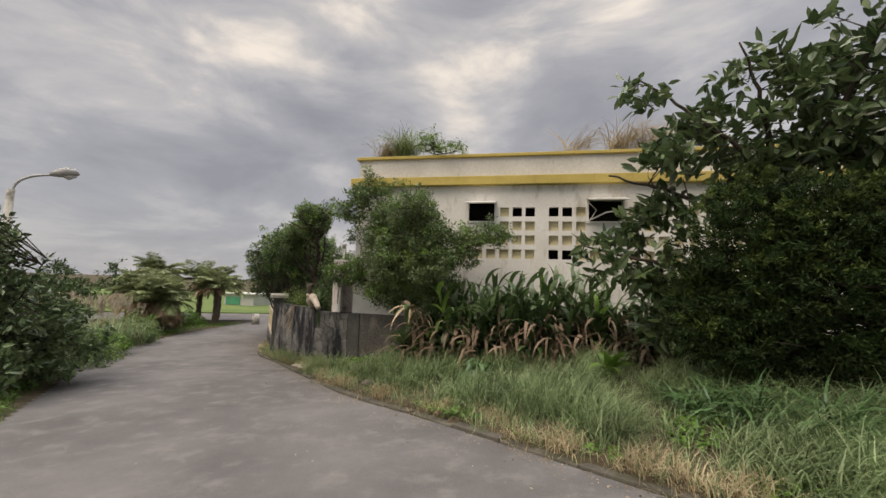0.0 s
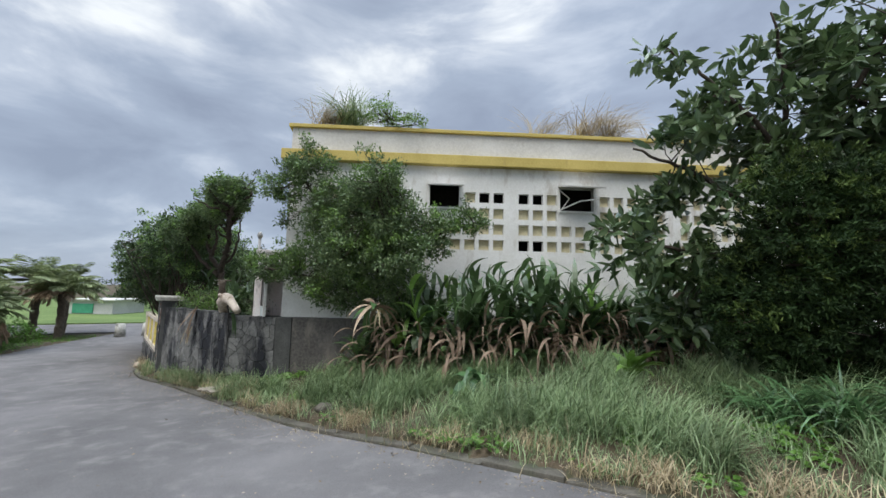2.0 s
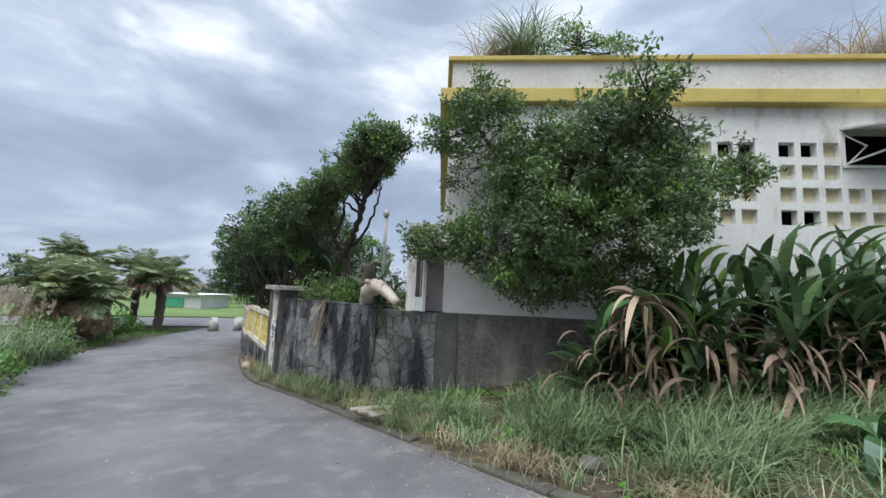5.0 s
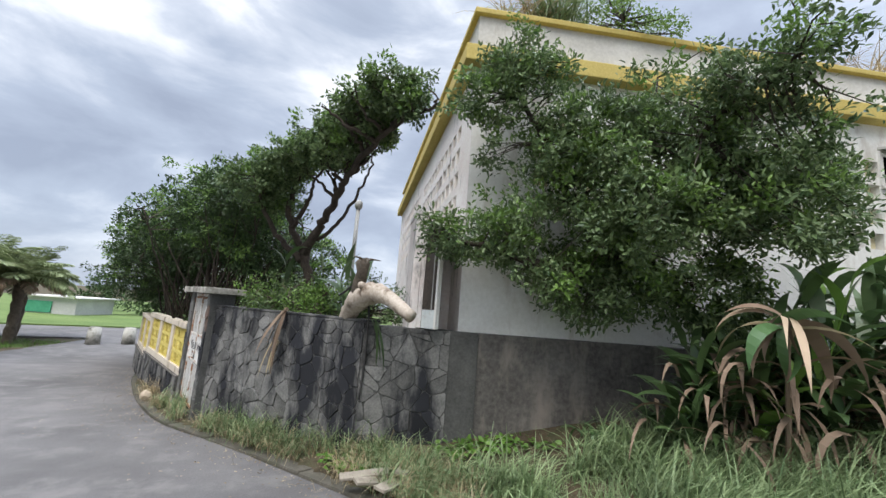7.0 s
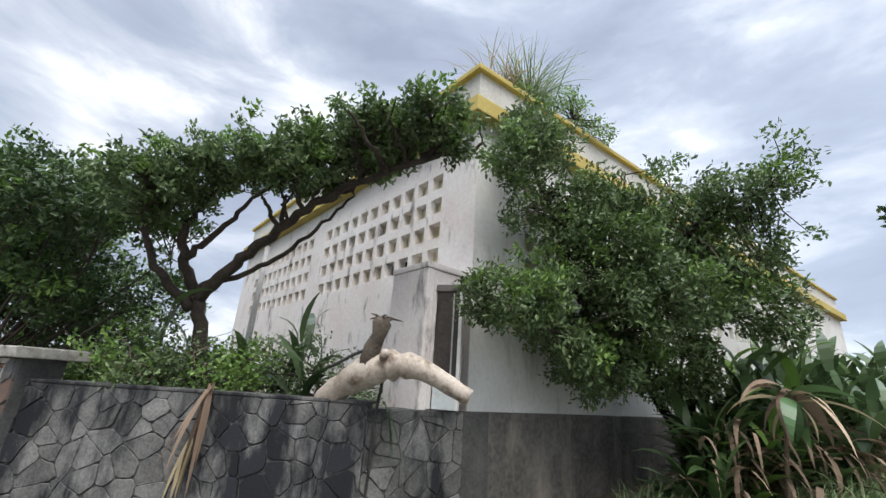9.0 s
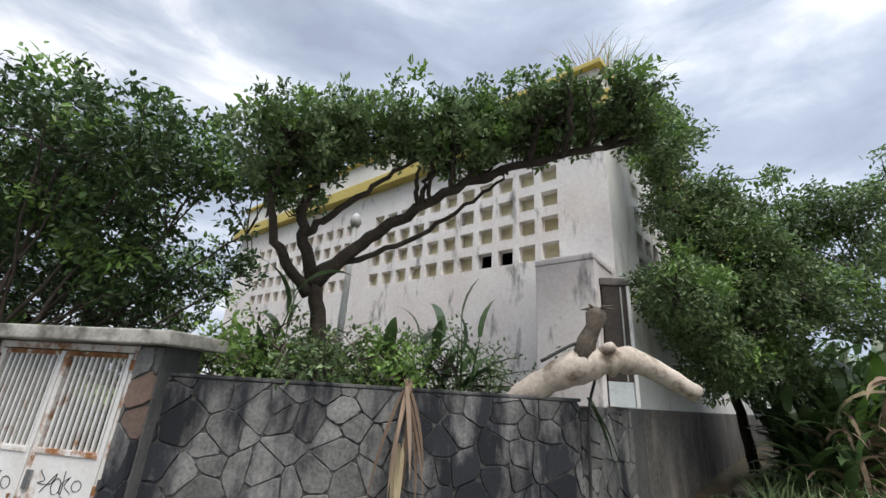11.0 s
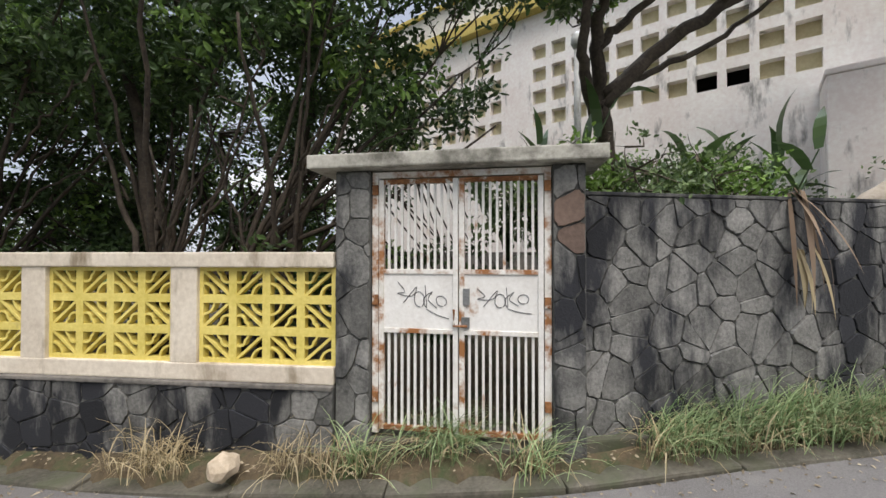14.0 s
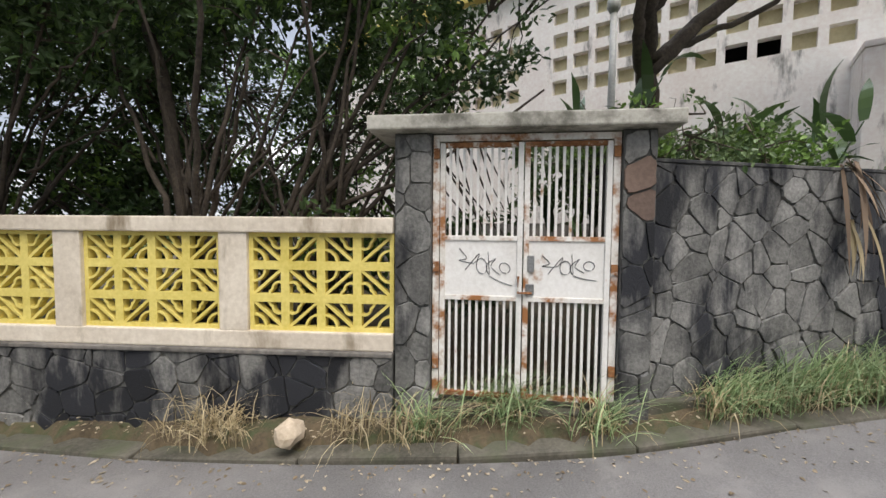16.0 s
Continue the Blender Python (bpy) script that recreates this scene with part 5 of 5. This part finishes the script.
def palm(name, label, x, y, z, trunk_h, trunk_r, fronds, frond_len, seed, dead=0, group=""):
    rng = np.random.default_rng(seed)
    root = empty(name, label, "palm", (x, y, z), group)
    pts = [(0, 0, -0.2), (0.05, 0.03, trunk_h * 0.5), (0.0, 0.0, trunk_h)]
    p = smooth_path(pts, 8)
    r = trunk_r * (1 + 0.12 * np.sin(np.arange(len(p)) * 2.1))
    v, f = tube_data(p, r, 10)
    raw("trunk", v, f, M_BARK, root, smooth=True)

    def frond(a, rise, ln, mt_list):
        hd = np.array([math.cos(a), math.sin(a), 0])
        pos, ang = np.array([0, 0, trunk_h]), rise
        path = [pos]
        for i in range(9):
            pos = pos + ln / 9 * (hd * math.cos(ang) + np.array([0, 0, 1]) * math.sin(ang))
            ang -= (1.0 + 0.5 * rng.random()) / 9
            path.append(pos)
        path = np.array(path)
        mt_list[0].append(tube_data(path, np.linspace(0.02, 0.005, len(path)), 4))
        k = 34
        t = np.linspace(0.12, 1, k)
        q = np.stack([np.interp(t * 9, np.arange(10), path[:, j]) for j in range(3)], 1)
        side = np.array([-hd[1], hd[0], 0])
        tang = unit(np.gradient(q, axis=0))
        for sgn in (1, -1):
            dr = unit(tang * 0.7 + sgn * side * 0.8 + np.array([0, 0, -0.25]) + rng.normal(size=q.shape) * 0.1)
            ll = ln * 0.3 * np.sin(np.clip(t * 2.6 + 0.35, 0, 3.1)) + 0.08
            mt_list[0].append(leaves_data(q, dr, np.array([0, 0, 1.0]) + 0.2 * rng.normal(size=q.shape), ll, np.full(k, 0.045), 0.05))
    green, brown = [[]], [[]]
    for i in range(fronds):
        frond(rng.random() * 6.28, 0.25 + 1.25 * rng.random(), frond_len * (0.54 + 0.28 * rng.random()), green)
    for i in range(dead):
        frond(rng.random() * 6.28, 0.5 - 1.2 * rng.random(), frond_len * (0.38 + 0.3 * rng.random()), brown)
    v, f = merge(green[0])
    raw("fronds", v, f, M_PALM, root)
    if dead:
        v, f = merge(brown[0])
        raw("dead_fronds", v, f, M_STRAW, root, "hanging dry brown fronds")


def build_far_side():
    palm("palm", "young date palm with a skirt of dead brown fronds", -18.1, 16.9, -1.05, 1.4, 0.3, 60, 2.6, 71, 44, "palms by the lane")
    palm("palm", "young date palm with a skirt of dead brown fronds", -20.6, 18.6, -1.1, 1.8, 0.28, 56, 2.7, 72, 34, "palms by the lane")
    for i, (x, y) in enumerate(((-19.6, 22.6), (-20.3, 23.6), (-21.6, 23.4), (-22.5, 21.0))):
        palm("palm", "slender palm with arching green fronds", x, y, -1.25, 2.3 + 0.25 * i, 0.17, 28, 2.5, 73 + i, 6, "palms at the crossing")
    for i, (x, y, r) in enumerate(((-11.6, 8.6, 0.6), (-12.6, 9.8, 0.7), (-13.4, 10.9, 0.5), (-15.6, 14.0, 0.6), (-16.6, 15.0, 0.5), (-18.9, 20.2, 0.55), (-19.2, 18.9, 0.6))):
        z = land_z(x, y)
        tree("shrub", "low leafy green bush at the lane's edge", [(x, y, z - 0.1), (x, y, z + 0.3), (x, y, z + 0.5)], 0.03, [],
             [(x, y, z + 0.35, r, r, 0.5), (x - 0.4, y - 0.2, z + 0.6, r * 0.8, r * 0.8, 0.45)], 90, 24, 0.09, (M_FICUS, M_FICUS_L, M_WEED)[i % 3], M_DARKBARK, 500 + i, 0.14, 0.5, 4, category="shrub")
    # pampas grass
    rng = np.random.default_rng(81)
    for x, y in ((-14.2, 11.2), (-15.0, 12.0), (-15.9, 12.6), (-15.2, 13.2), (-16.6, 13.4), (-17.6, 14.4), (-14.4, 9.8), (-16.0, 11.0), (-17.6, 12.2), (-18.6, 13.4)):
        z = land_z(x, y)
        root = empty("pampas_grass", "tall pampas grass with pale feathery plumes", "plant", (x, y, z), "pampas grass by the lane")
        n = 150
        b = np.stack([rng.normal(size=n) * 0.25, rng.normal(size=n) * 0.25, np.zeros(n)], 1)
        v, f = blades_data(b, rng.random(n) * 6.28, 1.1 + 0.6 * rng.random(n), np.full(n, 0.016), 1.35 + 0.12 * rng.normal(size=n), 1.3 + rng.random(n), rng, 5)
        raw("blades", v, f, M_GRASS, root)
        ch = []
        at, dr, ll = [], [], []
        for k in range(11):
            p = np.array([rng.normal() * 0.3, rng.normal() * 0.3, 0])
            top = p + np.array([rng.normal() * 0.25 - 0.1, rng.normal() * 0.25, 1.5 + 0.4 * rng.random()])
            ch.append(tube_data([p, (p + top) / 2, top], [0.006, 0.005, 0.003], 3))
            for j in range(26):
                at.append(top - (top - p) * 0.22 * rng.random() + rng.normal(size=3) * 0.012)
                dr.append(np.array([rng.normal() * 0.4, rng.normal() * 0.4, 0.8]))
        v, f = merge(ch)
        raw("stalks", v, f, M_GRASS_D, root)
        at, dr = np.array(at), np.array(dr)
        v, f = leaves_data(at, dr, rng.normal(size=at.shape), 0.1 + 0.06 * rng.random(len(at)), np.full(len(at), 0.022))
        raw("plumes", v, f, M_PLUME, root, "pale feathery plumes")
    # street lamp
    lamp = empty("street_lamp", "concrete lamp post with a curved arm and glass head", "street lamp", (-11.55, 6.65, -0.7))
    v, f = tube_data([(0, 0, -0.2), (0, 0, 2.0), (0, 0, 4.3)], [0.1, 0.09, 0.07], 10)
    raw("post", v, f, M_CAP, lamp, smooth=True)
    arm = smooth_path([(0, 0, 4.1), (0.04, 0.05, 4.45), (0.2, 0.22, 4.66), (0.48, 0.5, 4.78)], 6)
    v, f = tube_data(arm, np.full(len(arm), 0.028), 8)
    raw("arm", v, f, M_LAMP, lamp, smooth=True)
    head = [(0.42, 0.44, 4.77), (0.5, 0.52, 4.81), (0.62, 0.64, 4.87), (0.74, 0.77, 4.88), (0.79, 0.82, 4.85)]
    v, f = tube_data(head, [0.04, 0.09, 0.13, 0.1, 0.02], 10)
    head_ob = raw("head", v, f, M_LAMP, lamp, smooth=True)
    v, f = tube_data([(0.56, 0.58, 4.79), (0.66, 0.68, 4.77), (0.75, 0.78, 4.81)], [0.04, 0.085, 0.04], 10)
    raw("lens", v, f, M_GLASSY, head_ob, smooth=True)
    # stumps of concrete across the lane's mouth
    for i, (x, y) in enumerate(((-17.1, 23.3), (-16.2, 24.0), (-15.4, 24.7))):
        bm = bmesh.new()
        bmesh.ops.create_cone(bm, cap_ends=True, segments=14, radius1=0.25, radius2=0.21, depth=0.72)
        bmesh.ops.bevel(bm, geom=[e for e in bm.edges if abs(e.verts[0].co.z - e.verts[1].co.z) < 0.01], offset=0.03, segments=2, affect="EDGES")
        ob = link("bollard", bm, M_CAP, matrix=Matrix.Translation((x, y, road_z(x, y) + 0.33)), smooth=True)
        tagged(ob, "stubby worn concrete bollard at the lane's mouth", "bollard", "bollards at the crossing")
    # crossing road and meadow behind it
    cr = link("road_crossing", box(-60, 20, -3.0, 3.0, -0.06, 0.0), M_ASPHALT, matrix=pose(-19, 29.0, -1.195, 0, 0, 30))
    tagged(cr, "pale grey road crossing at the end of the lane", "road", kind="structure")
    md = link("meadow", box(-80, 60, 0, 60, -0.2, 0.0), M_MEADOW, matrix=pose(-20.5, 31.7, -1.12, 0, 0, 30))
    tagged(md, "flat bright green meadow beyond the crossing", "meadow", kind="structure")
    bld = empty("shed", "far low shed with white walls and a green sheet", "shed", (-30, 40, -1.15))
    part("wall", box(-1.8, 1.8, -2, 2, 0, 1.2), M_FARWALL, bld)
    part("sheet", box(-1.5, 0.2, -2.08, -2.01, 0.1, 0.9), M_FARGREEN, bld)
    part("roof", box(-2.1, 2.1, -2.3, 2.3, 1.2, 1.3, 0.02), M_PARAPET, bld)
    # distant wind-shaped trees
    for i, (x, y, hh) in enumerate(((-34, 24, 3.6), (-31, 21, 2.6), (-38, 22, 3.0), (-44, 36, 4.0), (-26, 44, 3.4), (-33, 48, 3.6), (-19, 50, 3.8), (-50, 28, 3.2), (-10, 52, 4.0), (-36, 14, 2.8), (-30, 8, 3.0), (-24, 4, 2.6))):
        z = land_z(x, y)
        tree("tree", "distant dark coastal tree", [(x, y, z - 0.2), (x, y, z + hh * 0.5), (x + 0.1, y, z + hh)], 0.14,
             [], [(x, y, z + hh * 0.75, hh * 0.4, hh * 0.4, hh * 0.2), (x + 0.3, y, z + hh * 0.5, hh * 0.5, hh * 0.5, hh * 0.18), (x, y, z + hh, hh * 0.22, hh * 0.22, hh * 0.15), (x - 0.4, y, z + hh * 0.3, hh * 0.6, hh * 0.6, hh * 0.25)],
             120, 16, 0.28, M_BUSH, M_DARKBARK, 200 + i, 0.25, 0.4, 8)


# ---------------------------------------------------------------- smaller things
def build_small():
    # sawn log lying over the wall top
    rng0 = np.random.default_rng(44)
    log = empty("log", "pale debarked tree trunk lying over the wall top", "log", (-5.75, 9.95, 1.0))
    base = Vector((-5.75, 9.95, 1.0))
    path = smooth_path([(-5.98, 10.8, 0.72), (-5.93, 10.42, 1.02), (-5.76, 10.02, 1.24), (-5.52, 9.72, 1.28), (-5.2, 9.4, 1.07)], 6)
    rad = np.interp(np.linspace(0, 1, len(path)), [0, 0.25, 0.5, 0.75, 1], [0.1, 0.11, 0.125, 0.1, 0.06])
    rad *= 1 + 0.09 * np.random.default_rng(4).normal(size=len(rad))
    v, f = tube_data(path, rad, 14)
    ob = raw("trunk", v, f, M_LOG, log, smooth=True)
    ob.data.transform(Matrix.Translation(-base))
    v, f = tube_data([(-5.8, 10.04, 1.2), (-5.8, 9.98, 1.42), (-5.78, 9.93, 1.52), (-5.78, 9.9, 1.62), (-5.77, 9.89, 1.67)], [0.1, 0.075, 0.06, 0.085, 0.05], 9)
    ob = raw("branch_stub", v, f, M_BARK, log, "broken dark branch stub", True)
    ob.data.transform(Matrix.Translation(-base))
    v, f = tube_data([(-5.7, 9.93, 1.3), (-5.75, 9.84, 1.36), (-5.77, 9.8, 1.37)], [0.06, 0.045, 0.04], 10)
    ob = raw("knot", v, f, M_LOG, log, smooth=True)
    ob.data.transform(Matrix.Translation(-base))
    for k in range(7):
        e = rng0.normal(size=3) * 0.07
        v, f = tube_data([(-5.78, 9.9, 1.63), (-5.78 + e[0], 9.9 + e[1], 1.66 + abs(e[2]) * 0.5), (-5.78 + 2 * e[0], 9.88 + 2 * e[1], 1.64 + e[2])], [0.018, 0.012, 0.004], 5)
        ob = raw("root", v, f, M_BARK, log)
        ob.data.transform(Matrix.Translation(-base))
    # cable over the log, hanging down the wall
    p = smooth_path([(-6.05, 10.25, 1.24), (-5.8, 10.03, 1.4), (-5.68, 9.98, 1.2), (-5.66, 10.06, 0.9), (-5.66, 10.08, 0.4), (-5.68, 10.08, 0.1)], 8)
    v, f = tube_data(p, np.full(len(p), 0.013), 6)
    tagged(raw("cable", v, f, M_IRON, smooth=True), "black cable slung over the log and down the wall", "cable")
    # limp leaf hanging from the wall top
    rng = np.random.default_rng(8)
    def hanging(name, x, y, z, n, ln, mt, lab, heading, root_mat=None):
        r = empty(name, lab, "leaf", (x, y, z))
        b = np.zeros((n, 3)) + rng.normal(size=(n, 3)) * 0.02
        v, f = blades_data(b, heading + rng.normal(size=n) * 0.35, ln * (0.6 + 0.5 * rng.random(n)), 0.025 + 0.02 * rng.random(n), -1.1 + 0.15 * rng.normal(size=n), 0.4 + 0.2 * rng.random(n), rng, 8, 0.3)
        raw("blade", v, f, mt, r)
    hanging("withered_leaf", -6.8, 10.93, 1.02, 9, 0.8, M_DEAD, "yellow-brown withered leaf hanging down the wall", -2.2)
    hanging("hanging_leaf", -6.86, 10.88, 0.6, 5, 0.5, M_GRASS_D, "yellowing leaf hanging down the wall", -2.2)
    hanging("hanging_leaf", -5.6, 10.1, 0.98, 4, 0.55, M_GINGER, "dark green leaf drooping over the wall", -1.0)
    # leafy plants behind the wall
    for i, (x, y, n, h) in enumerate(((-5.9, 11.2, 4, 1.2), (-6.1, 11.5, 3, 0.9), (-7.2, 12.8, 4, 1.0))):
        ginger_clump(x, y, 0.2, n, h + 0.6, 300 + i, 0)
    tree("shrub", "small green shrub behind the stone wall", [(-5.7, 11.4, 0.3), (-5.7, 11.4, 0.8), (-5.7, 11.4, 1.2)], 0.03, [],
         [(-5.7, 11.5, 1.15, 0.6, 0.55, 0.45), (-6.3, 11.9, 0.95, 0.6, 0.5, 0.3), (-5.2, 11.1, 1.0, 0.4, 0.5, 0.3)], 150, 26, 0.05, M_FICUS, M_DARKBARK, 310, 0.11, 0.5, 3, category="shrub")
    tree("shrub", "low leafy shrub beside the gate", [(-7.3, 12.6, 0.1), (-7.3, 12.6, 0.6), (-7.3, 12.6, 1.0)], 0.03, [],
         [(-7.5, 12.7, 0.95, 0.5, 0.5, 0.4), (-6.9, 12.7, 1.0, 0.5, 0.5, 0.35)], 90, 22, 0.07, M_FICUS, M_DARKBARK, 311, 0.12, 0.5, 3, category="shrub")
    for i, (x, y, sz) in enumerate(((-7.55, 12.25, 0.32), (-7.1, 11.75, 0.3), (-6.6, 11.35, 0.28), (-6.9, 12.5, 0.45), (-6.2, 12.2, 0.45))):
        tree("vine", "tangle of thin leafy vines behind the wall top", [(x, y, 0.2), (x, y, 0.7), (x + 0.05, y, 1.0)], 0.015, [([(x, y, 0.8), (x + 0.2, y + 0.1, 1.3), (x + 0.5, y - 0.1, 1.6)], 0.008), ([(x, y, 0.8), (x - 0.3, y + 0.1, 1.2), (x - 0.5, y + 0.2, 1.5)], 0.008)],
             [(x, y, 1.05, sz * 1.2, sz, sz * 0.7), (x + 0.2, y + 0.2, 1.25, sz, sz, sz * 0.5)], 46, 22, 0.055, M_FICUS if i % 2 else M_FICUS_L, M_BARK, 320 + i, 0.1, 0.55, 2, category="vine")
    # iron grille lying behind the wall top
    gr = empty("iron_grille", "black iron grille lying along the wall top", "grille", (-7.3, 12.35, 0.98))
    mgr, Lr = run((-6.3, 11.75), (-7.35, 12.55))
    mgr = Matrix.Translation((7.3, -12.35, -0.98)) @ mgr
    for zz in (1.0, 1.06):
        part("rail", box(0, Lr, -0.012, 0.012, zz, zz + 0.018), M_IRON, gr, matrix=mgr)
    for k in range(10):
        u = Lr * (k + 0.5) / 10
        part("bar", box(u - 0.008, u + 0.008, -0.01, 0.01, 0.95, 1.07), M_IRON, gr, matrix=mgr)
    # garden lamp post
    gl = empty("garden_lamp", "slim grey garden lamp post with a fluted base", "lamp post", (-6.22, 12.82, 0.2))
    v, f = tube_data([(0, 0, -0.4), (0, 0, 0.6), (0, 0, 1.9), (0, 0, 2.75)], [0.05, 0.045, 0.04, 0.035], 10)
    raw("post", v, f, M_LAMP, gl, smooth=True)
    v, f = tube_data([(0, 0, 0.9), (0, 0, 1.0), (0, 0, 1.05), (0, 0, 1.15), (0, 0, 1.2)], [0.085, 0.085, 0.06, 0.08, 0.05], 12)
    raw("collar", v, f, M_LAMP, gl, smooth=True)
    v, f = tube_data([(0, 0, 2.72), (0, 0, 2.78), (0, 0, 2.86), (0, 0, 2.92)], [0.04, 0.075, 0.07, 0.02], 12)
    raw("finial", v, f, M_LAMP, gl, smooth=True)
    # boards dumped by the kerb
    for i, (dx, dy, rz, ln, tz) in enumerate(((0, 0, 25, 0.5, 8), (0.12, -0.1, 50, 0.42, 3), (-0.15, 0.08, 10, 0.45, -5), (0.2, 0.1, 80, 0.35, 10))):
        x, y = -5.35 + dx, 9.15 + dy
        bm = box(-ln / 2, ln / 2, -0.06, 0.06, -0.012, 0.012, 0.003)
        ob = link("board", bm, M_BOARD, matrix=pose(x, y, land_z(x, y) + 0.06 + 0.02 * i, 4, tz, rz))
        tagged(ob, "short weathered grey board dumped by the kerb", "board", "dumped boards")
    # pale stone by the pierced wall, and white flake at the seam
    def rock(name, lab, x, y, z, r, seed, mt):
        bm = bmesh.new()
        bmesh.ops.create_icosphere(bm, subdivisions=2, radius=1)
        for v in bm.verts:
            k = 1 + 0.28 * noise.noise(v.co * 1.3 + Vector((seed, 0, 0)))
            v.co = Vector((v.co.x * r[0], v.co.y * r[1], v.co.z * r[2])) * k
        tagged(link(name, bm, mt, matrix=Matrix.Translation((x, y, z))), lab, "stone")
    rock("stone", "pale sandy stone lying at the wall foot", -9.72, 13.55, road_z(-9.72, 13.55) + 0.15, (0.1, 0.07, 0.09), 1, M_PALESTONE)
    rock("stone", "mossy grey stone on the verge", -3.0, 7.5, land_z(-3.0, 7.5) + 0.05, (0.14, 0.1, 0.09), 2, M_KERB)
    rock("stone", "dark grey stone at the plinth", -2.6, 9.6, land_z(-2.6, 9.6) + 0.07, (0.22, 0.15, 0.13), 3, M_KERB)
    rock("stone", "small grey stone by the kerb", -4.4, 8.4, land_z(-4.4, 8.4) + 0.03, (0.08, 0.06, 0.05), 4, M_KERB)
    # plants on the roof
    rng = np.random.default_rng(90)
    for x, y, n, h, mt in ((-3.4, 10.45, 320, 1.1, M_GRASS), (-3.95, 10.5, 240, 0.95, M_GRASS_D), (2.3, 10.8, 300, 1.35, M_GRASS_D), (3.0, 10.9, 260, 1.4, M_GRASS_D), (1.2, 10.8, 170, 1.15, M_GRASS_D), (4.1, 10.9, 140, 1.0, M_GRASS_D)):
        root = empty("roof_grass", "tuft of tall grass growing on the roof edge", "grass tuft", (x, y, TOP), "grass tufts on the roof")
        b = np.stack([rng.normal(size=n) * 0.16, rng.normal(size=n) * 0.12, np.zeros(n)], 1)
        wild = rng.random(n) * 6.28
        hd = wild if mt is M_GRASS else np.where(rng.random(n) < 0.75, 0.0 + rng.normal(size=n) * 0.4, wild)
        v, f = blades_data(b, hd, h * (0.6 + 0.6 * rng.random(n)), np.full(n, 0.016 if mt is M_GRASS else 0.013), 1.3 + 0.15 * rng.normal(size=n), 1.1 + rng.random(n), rng, 5)
        raw("blades", v, f, mt, root)
    tree("shrub", "small light green shrub rooted on the roof edge", [(-2.5, 10.3, TOP - 0.05), (-2.5, 10.25, TOP + 0.15), (-2.5, 10.2, TOP + 0.3)], 0.02, [],
         [(-2.45, 10.2, TOP + 0.32, 0.6, 0.35, 0.2), (-2.0, 10.1, TOP + 0.15, 0.4, 0.25, 0.15), (-2.7, 10.2, TOP + 0.45, 0.3, 0.25, 0.15)], 90, 24, 0.05, M_FICUS_L, M_DARKBARK, 91, 0.09, 0.45, 2, category="shrub")
    # pale cement patch on the asphalt
    v, f = [], []
    k = 18
    for i in range(k):
        a = 2 * math.pi * i / k
        r = 0.32 * (1 + 0.35 * noise.noise((math.cos(a) * 1.5, math.sin(a) * 1.5, 2)))
        x, y = -3.1 + r * 1.3 * math.cos(a), 1.9 + r * math.sin(a)
        v.append((x, y, road_z(x, y) + 0.026))
    tagged(raw("cement_patch", v, [tuple(range(k))], M_PATCH), "pale cement patch on the asphalt", "patch", kind="structure")


build_ground()
build_road()
build_building()
build_trees()
build_gingers()
build_grass()
for i, (x, y, n, ln) in enumerate(((2.6, 5.0, 120, 0.85), (3.1, 4.6, 120, 0.9), (2.2, 5.35, 80, 0.75), (3.7, 4.1, 120, 0.9), (4.4, 3.6, 90, 0.8), (-3.0, 9.5, 50, 0.4))):
    strap_clump(x, y, n, ln, 400 + i)
build_far_side()
build_small()
build_boundary()
